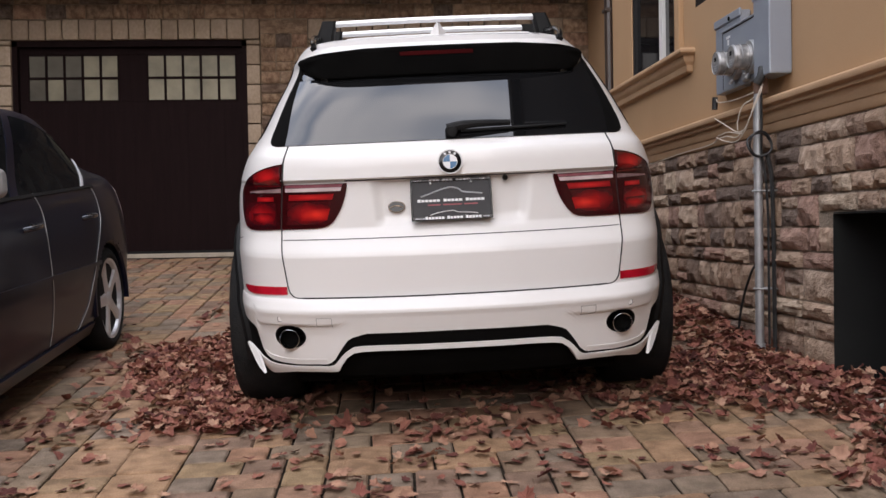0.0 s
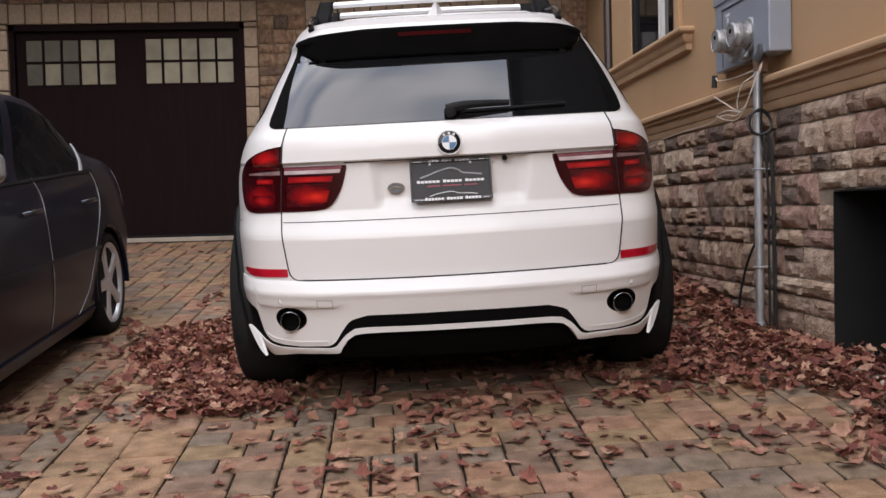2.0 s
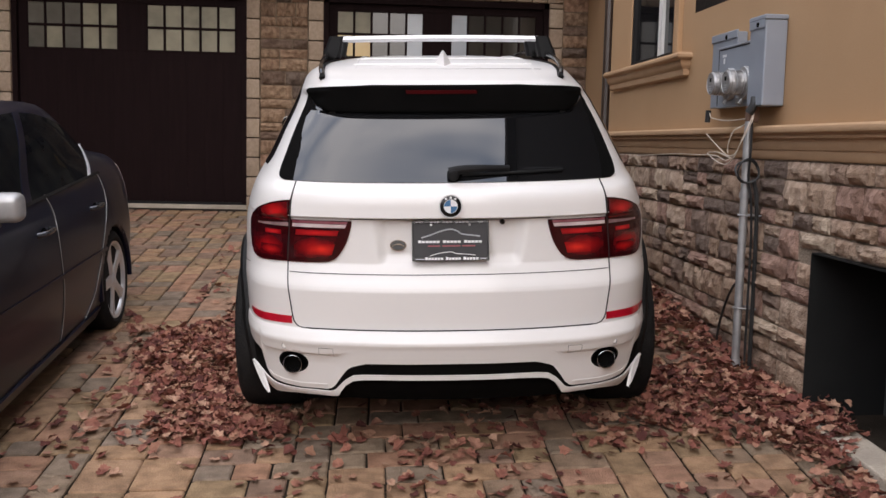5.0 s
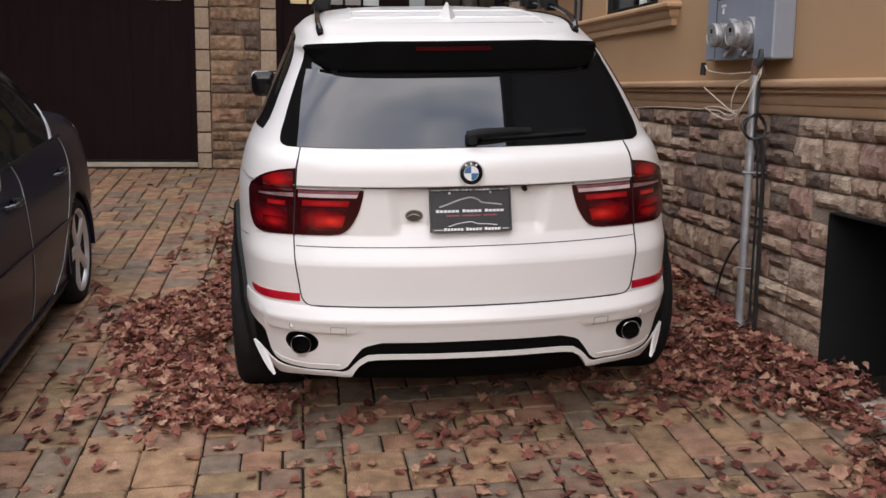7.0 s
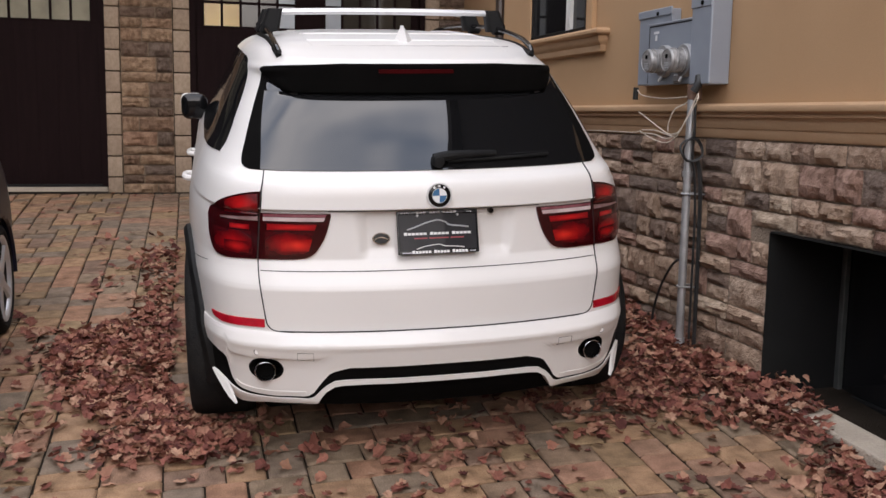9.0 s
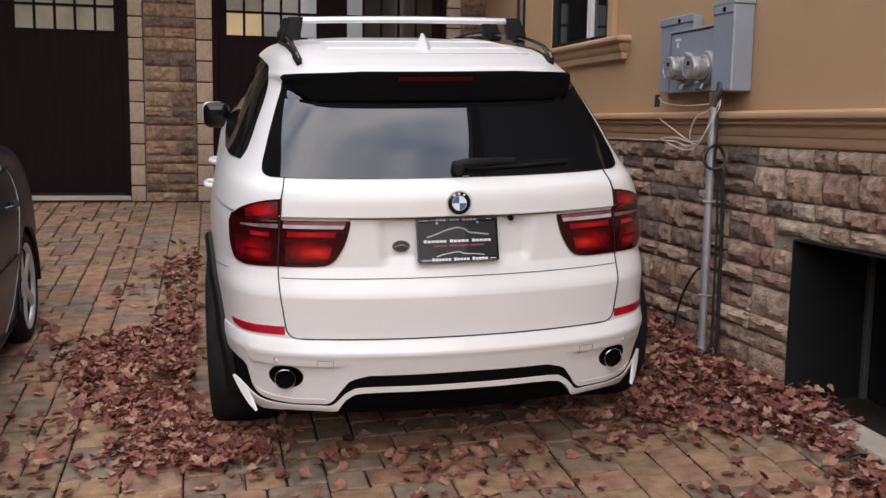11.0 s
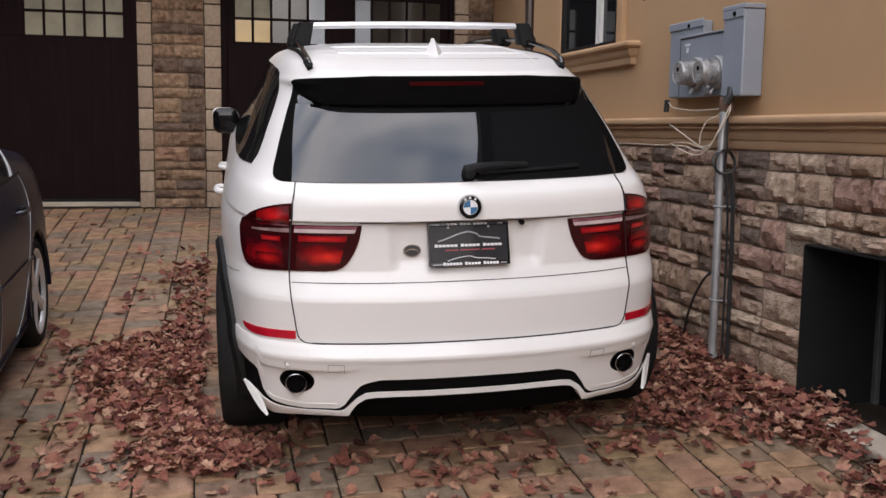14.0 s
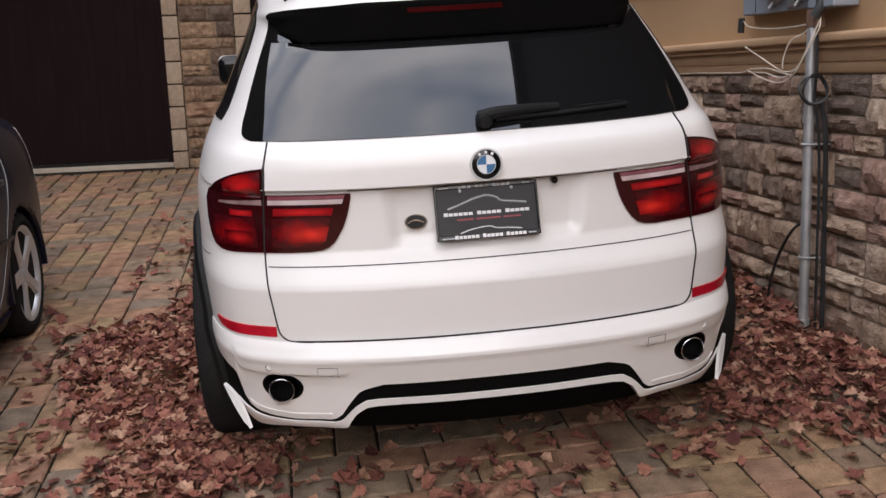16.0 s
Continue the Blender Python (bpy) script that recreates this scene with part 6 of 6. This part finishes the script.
# quoins beside the doors and blocks over them
qb = block(-0.5, 0.5, -0.5, 0.5, -0.5, 0.5, 0.035, 2)
qm = bpy.data.meshes.new("quoin")
qb.to_mesh(qm)
qb.free()
qm.materials.append(M["quoin"])
qm.shade_smooth()
qm.set_sharp_from_angle(angle=radians(40))
for x0, x1, holder in ((-4.13, -3.98, "wall_garage_west"), (-1.60, -1.458, "wall_garage_pier"), (-0.962, -0.80, "wall_garage_pier"), (1.58, 1.727, "wall_garage_east")):
    z = 0.46
    while z < DOOR_TOP - 0.02:
        h = min(0.205, DOOR_TOP - z)
        m = Matrix.Translation(((x0 + x1) / 2, GY + 0.06, z + h / 2)) @ Matrix.Diagonal((x1 - x0 - 0.008, 0.17 + rng.uniform(-0.006, 0.006), h - 0.012, 1))
        piece("quoin", qm, m, bpy.data.objects[holder])
        z += h
for x0, x1 in ((-4.13, -1.458), (-0.962, 1.727)):
    n = round((x1 - x0) / 0.168)
    w = (x1 - x0) / n
    for k in range(n):
        m = Matrix.Translation((x0 + (k + 0.5) * w, GY + 0.06, DOOR_TOP + 0.105 + rng.uniform(-0.004, 0.004))) @ Matrix.Rotation(radians(rng.uniform(-1, 1)), 4, "Y") @ Matrix.Diagonal((w - 0.012, 0.175 + rng.uniform(-0.008, 0.008), 0.2, 1))
        piece("quoin", qm, m, garage_upper)


# pavers
U = 0.0775


def paver_shape(w, l, seed):
    r = random.Random(seed)
    g, c, t = 0.0036, 0.0070, 0.05
    hx, hy = w / 2 - g, l / 2 - g
    out = []
    for sx, sy in ((-1, -1), (1, -1), (1, 1), (-1, 1)):
        k = 0.004 + 0.011 * r.random() ** 2
        pts5 = [(sx * hx, sy * (hy - k)), (sx * (hx - k), sy * hy)]
        out += pts5 if sx * sy > 0 else pts5[::-1]
    out = [(x + r.uniform(-0.0030, 0.0030), y + r.uniform(-0.0030, 0.0030)) for x, y in out]
    n = len(out)
    verts = [(x, y, -t) for x, y in out] + [(x, y, -c * 0.8) for x, y in out] + [(x * (1 - c / hx), y * (1 - c / hy), r.uniform(-0.0012, 0.0012)) for x, y in out]
    faces = [(i, (i + 1) % n, n + (i + 1) % n, n + i) for i in range(n)] + [(n + i, n + (i + 1) % n, 2 * n + (i + 1) % n, 2 * n + i) for i in range(n)]
    faces.append(tuple(range(2 * n, 3 * n)))
    return verts, faces


def tiling(nx, ny, kinds, r, stagger=0.85):
    """Fills a grid with rectangles of the given sizes, in cells; joints seldom run on into the next course."""
    owner = np.full((ny, nx), -1)
    out = []
    for j in range(ny):
        for i in range(nx):
            if owner[j, i] >= 0:
                continue
            free = 0
            while i + free < nx and owner[j, i + free] < 0:
                free += 1
            choice = [(w, h) for w, h in kinds if w <= free and free - w != 1 and j + h <= ny]
            if j and r.random() < stagger:
                choice = [(w, h) for w, h in choice if i + w == nx or owner[j - 1, i + w - 1] == owner[j - 1, i + w]] or choice
            w, h = r.choice(choice or [(free, 2) if j + 2 <= ny and free <= 3 else (1, 1)])
            owner[j:j + h, i:i + w] = len(out)
            out.append((i, j, w, h))
    return out


laid = []
SKEW = 0.0137     # the courses run a little askew to the house
Y0, Y1 = -9.2, 6.60
rp = random.Random(21)
nyc = int((Y1 - Y0) / U) // 2 * 2
# two straight bands, the field beside the house, the wide field under the saloon
for x0, cells, kinds in ((-1.216 + 3 * U, 36, [(2, 2)] * 8 + [(2, 3)] * 2 + [(3, 2)] * 4),
                         (-1.216, 3, [(3, 2)] * 3 + [(3, 3)] * 2 + [(3, 4)] * 2),
                         (-1.216 - 3 * U, 3, [(3, 2)] * 3 + [(3, 3)] * 2 + [(3, 4)] * 2),
                         (-1.216 - 102 * U, 99, [(2, 3)] * 6 + [(2, 4)] * 2 + [(2, 2)] * 5 + [(3, 2)] * 3)):
    for i, j, w, h in tiling(cells, nyc, kinds, rp):
        yc = Y0 + (j + h / 2) * U
        laid.append((x0 + (i + w / 2) * U + SKEW * (yc - 2.4), yc, w, h))
shapes = {}
far_v, far_f = [], []
pool = sorted((q for q in laid if -1.95 < q[0] < 1.75 and -1.3 < q[1] < 2.6), key=lambda q: (abs(q[1] + 0.1)))[:300]
chosen = set(pool)
slope = TILT.to_3x3()
for q in laid:
    x, y, w, h = q
    key = (w, h, rp.randrange(3))
    if key not in shapes:
        shapes[key] = [paver_shape(w * U, h * U, 100 + 10 * w + h + 37 * key[2]), None]
    z = ground_z(x, y) + rp.uniform(-0.0025, 0.0025)
    m = Matrix.Translation((x, y, z)) @ TILT @ Euler((radians(rp.uniform(-0.5, 0.5)), radians(rp.uniform(-0.5, 0.5)), radians(rp.uniform(-0.7, 0.7)) - SKEW)).to_matrix().to_4x4()
    if q in chosen:
        if shapes[key][1] is None:
            me = bpy.data.meshes.new("paver")
            me.from_pydata(shapes[key][0][0], [], shapes[key][0][1])
            me.materials.append(M["paver"])
            shapes[key][1] = me
        piece("paver", shapes[key][1], m, GROUND)
    else:
        b = len(far_v)
        far_v += [tuple(m @ Vector(v)) for v in shapes[key][0][0]]
        far_f += [tuple(b + i for i in f) for f in shapes[key][0][1]]
rest = part("pavers", (far_v, far_f), "paver_far", GROUND, "weathered brown and grey concrete pavers")
tagged(rest, kind="stuff")


# leaves: blunt-lobed maple leaves and narrow crumpled ones, curled and torn
def leaf_template(seed):
    r = np.random.RandomState(seed)
    ang = np.radians([-90, -62, -38, -20, 2, 18, 40, 62, 78, 90, 102, 118, 140, 162, 178, 200, 218, 242])
    lobed = np.array([0.45, 0.52, 0.76, 0.58, 0.92, 0.74, 0.60, 0.90, 0.78, 1.04, 0.78, 0.90, 0.60, 0.74, 0.92, 0.58, 0.76, 0.52])
    round_ = np.array([0.80, 0.72, 0.66, 0.60, 0.58, 0.60, 0.66, 0.78, 0.90, 1.05, 0.90, 0.78, 0.66, 0.60, 0.58, 0.60, 0.66, 0.72])
    share = (1.0, 0.75, 0.35, 0.9)[seed % 4]
    rad = (share * lobed + (1 - share) * round_) * r.uniform(0.80, 1.12, 18)
    if seed % 5 == 2:
        rad[r.randint(18)] *= 0.45
    x, y = rad * np.cos(ang) * r.uniform(0.72, 1.05), rad * np.sin(ang)
    curl, fold, twist = r.uniform(-0.55, 0.75), r.uniform(0.05, 0.65), r.uniform(-0.35, 0.35)
    z = fold * np.abs(x) ** 1.4 + curl * y * y * 0.6 + twist * x * y + r.uniform(-0.09, 0.09, 18)
    return np.r_[[[0, 0, 0]], np.c_[x, y, z]]


LEAVES = [leaf_template(k) for k in range(24)]
LEAF_FACES = np.array([(0, 1 + k, 1 + (k + 1) % 18) for k in range(18)])


def inside(px, py, poly):
    hit = False
    for (x0, y0), (x1, y1) in zip(poly, poly[1:] + poly[:1]):
        if (y0 > py) != (y1 > py) and px < (x1 - x0) * (py - y0) / (y1 - y0) + x0:
            hit = not hit
    return hit


nr = np.random.RandomState(11)
spots = []


def clumps(poly, count, spread=0.055):
    """Small heaps of a few flat leaves that lie against each other."""
    xs, ys = [p[0] for p in poly], [p[1] for p in poly]
    for _ in range(count):
        cx_, cy_ = nr.uniform(min(xs), max(xs)), nr.uniform(min(ys), max(ys))
        if inside(cx_, cy_, poly):
            for k in range(nr.randint(3, 8)):
                spots.append((cx_ + nr.normal(0, spread * 1.6), cy_ + nr.normal(0, spread * 0.6), 0.003 + 0.0035 * k, 9 + 2 * k, 1.0))


def strew(poly, count, pile, tilt=21, small=1.0):
    xs, ys = [p[0] for p in poly], [p[1] for p in poly]
    done = 0
    while done < count:
        x, y = nr.uniform(min(xs), max(xs)), nr.uniform(min(ys), max(ys))
        if not inside(x, y, poly) or noise.noise(Vector((x * 2.6, y * 2.6, 4))) + 0.55 < nr.uniform(0, 0.62):
            done += 0.25
            continue
        spots.append((x + nr.normal(0, 0.03), y + nr.normal(0, 0.03), nr.uniform(0.004, pile), tilt, small))
        done += 1


LEFT = [(-1.10, 2.40), (-1.30, 2.20), (-1.50, 2.03), (-1.58, 1.70), (-1.56, 1.37), (-1.42, 1.04), (-1.31, 0.75), (-1.23, 0.36), (-1.17, 0.28), (-1.06, 0.31), (-0.92, 0.27), (-0.78, 0.30), (-0.66, 0.37), (-0.66, 0.52), (-0.88, 0.70), (-1.00, 0.95), (-1.00, 2.40)]
RIGHT = [(0.98, 0.72), (0.90, 0.40), (1.08, 0.24), (1.20, 0.19), (1.38, 0.13), (1.50, -0.02), (1.48, -0.20), (1.36, -0.36), (1.40, -0.50), (1.65, -0.60), (1.65, 0.42), (1.735, 0.45), (1.74, 4.2), (1.05, 4.4), (1.00, 1.4)]
strew(LEFT, 3000, 0.040)
strew([(-1.02, 2.35), (-1.20, 2.35), (-1.12, 3.10), (-1.22, 3.45), (-1.24, 4.05), (-0.98, 4.30), (-0.96, 2.8)], 250, 0.016)
strew([(-1.78, 2.2), (-1.75, 1.2), (-1.55, 0.6), (-1.35, 0.2), (-0.5, 0.12), (-0.5, 0.5), (-1.0, 2.3)], 260, 0.016)
strew([(-1.9, 2.6), (-1.85, 0.9), (-1.7, 0.2), (-1.35, 0.05), (-1.2, 0.5), (-1.45, 1.2), (-1.55, 2.2)], 130, 0.012)
strew([(-1.55, 4.6), (-1.5, 2.6), (-1.1, 2.4), (-1.0, 4.6)], 90, 0.010)
strew(RIGHT, 4700, 0.055)
strew([(1.45, 0.60), (1.72, 0.62), (1.735, 0.44), (1.86, 0.43), (1.84, 0.20), (1.76, 0.02), (1.62, -0.15), (1.45, 0.15)], 620, 0.085)
strew([(0.5, 0.45), (0.9, 0.12), (1.4, -0.12), (1.45, 0.05), (1.0, 0.8), (0.6, 1.2)], 210, 0.016)
strew([(1.38, -0.40), (1.65, -0.45), (1.65, -2.2), (1.45, -2.2), (1.36, -1.2)], 420, 0.035)
strew([(1.10, -0.05), (1.45, -0.15), (1.40, -0.9), (1.15, -0.8)], 40, 0.012)
strew([(-0.75, 0.25), (0.85, 0.15), (0.8, 1.8), (-0.75, 1.8)], 420, 0.014)
strew([(-0.75, 0.32), (0.85, 0.26), (0.85, 0.02), (-0.75, 0.02)], 70, 0.012, 24)
strew([(-1.3, 0.1), (1.6, 0.0), (1.6, -1.3), (-1.4, -1.3)], 60, 0.007, 9)
strew([(0.0, -0.15), (0.6, -0.05), (0.9, -0.5), (0.2, -0.6)], 28, 0.008, 10)
strew([(-0.6, -0.35), (0.1, -0.35), (0.0, -0.7), (-0.7, -0.7)], 24, 0.008, 10)
clumps([(-1.3, 0.05), (1.3, -0.05), (1.3, -1.0), (-1.4, -1.0)], 26)
clumps([(-2.2, 0.9), (-1.4, 0.5), (-1.3, -0.9), (-2.4, -0.9)], 12)
clumps([(-0.7, 0.25), (0.9, 0.15), (0.9, -0.1), (-0.7, 0.0)], 9)
strew([(-3.0, 6.4), (-1.0, 6.4), (-1.0, 2.5), (-2.0, 2.5)], 60, 0.006, 10)
strew([(-2.3, 1.2), (-1.4, 0.8), (-1.3, -1.4), (-2.6, -1.4)], 55, 0.007, 10)
strew([(-2.6, -1.3), (1.7, -1.3), (1.7, -4.5), (-2.6, -4.5)], 180, 0.007, 10)
all_v, all_f = [], []
for k, (x, y, dz, tilt, small) in enumerate(spots):
    size = (0.021 + 0.030 * nr.beta(1.6, 2.0)) * small
    rot = Euler((radians(nr.normal(0, tilt)), radians(nr.normal(0, tilt)), nr.uniform(0, 6.283))).to_matrix()
    v = LEAVES[nr.randint(24)] * size
    if dz < 0.0085:
        v = v * (1, 1, 0.45)
    v = v @ np.array(rot).T
    low = v[:, 2].min()
    v = v + (x, y, ground_z(x, y) + 0.002 + dz - max(low, -0.02) * (0.6 if dz < 0.015 else 0.2))
    all_v.append(v)
    all_f.append(LEAF_FACES + 19 * k)
carpet = part("leaf_litter", (np.concatenate(all_v).tolist(), np.concatenate(all_f).tolist()), "leaf")
tagged(carpet, "drifts of dry reddish brown fallen leaves on the pavers", "fallen leaves", "", "stuff")

# single leaves lying on the bare pavers
singles = []
for k in range(5):
    me = bpy.data.meshes.new("fallen_leaf")
    me.from_pydata((LEAVES[k] * 0.05).tolist(), [], LEAF_FACES.tolist())
    me.materials.append(M["leaf_single"])
    singles.append(me)
rs = random.Random(5)
for k in range(70):
    x, y = rs.uniform(-1.9, 1.5), rs.uniform(-1.2, 0.25)
    ob = new("fallen_leaf", singles[k % 5])
    s = rs.uniform(0.45, 0.85)
    ob.matrix_world = Matrix.Translation((x, y, ground_z(x, y) + 0.010 * s)) @ TILT @ Euler((radians(rs.uniform(-12, 12)), radians(rs.uniform(-12, 12)), rs.uniform(0, 6.28))).to_matrix().to_4x4() @ Matrix.Diagonal((s, s, s * 0.8, 1))
    tagged(ob, "dry reddish brown leaf lying on the pavers", "leaf", "single fallen leaves")
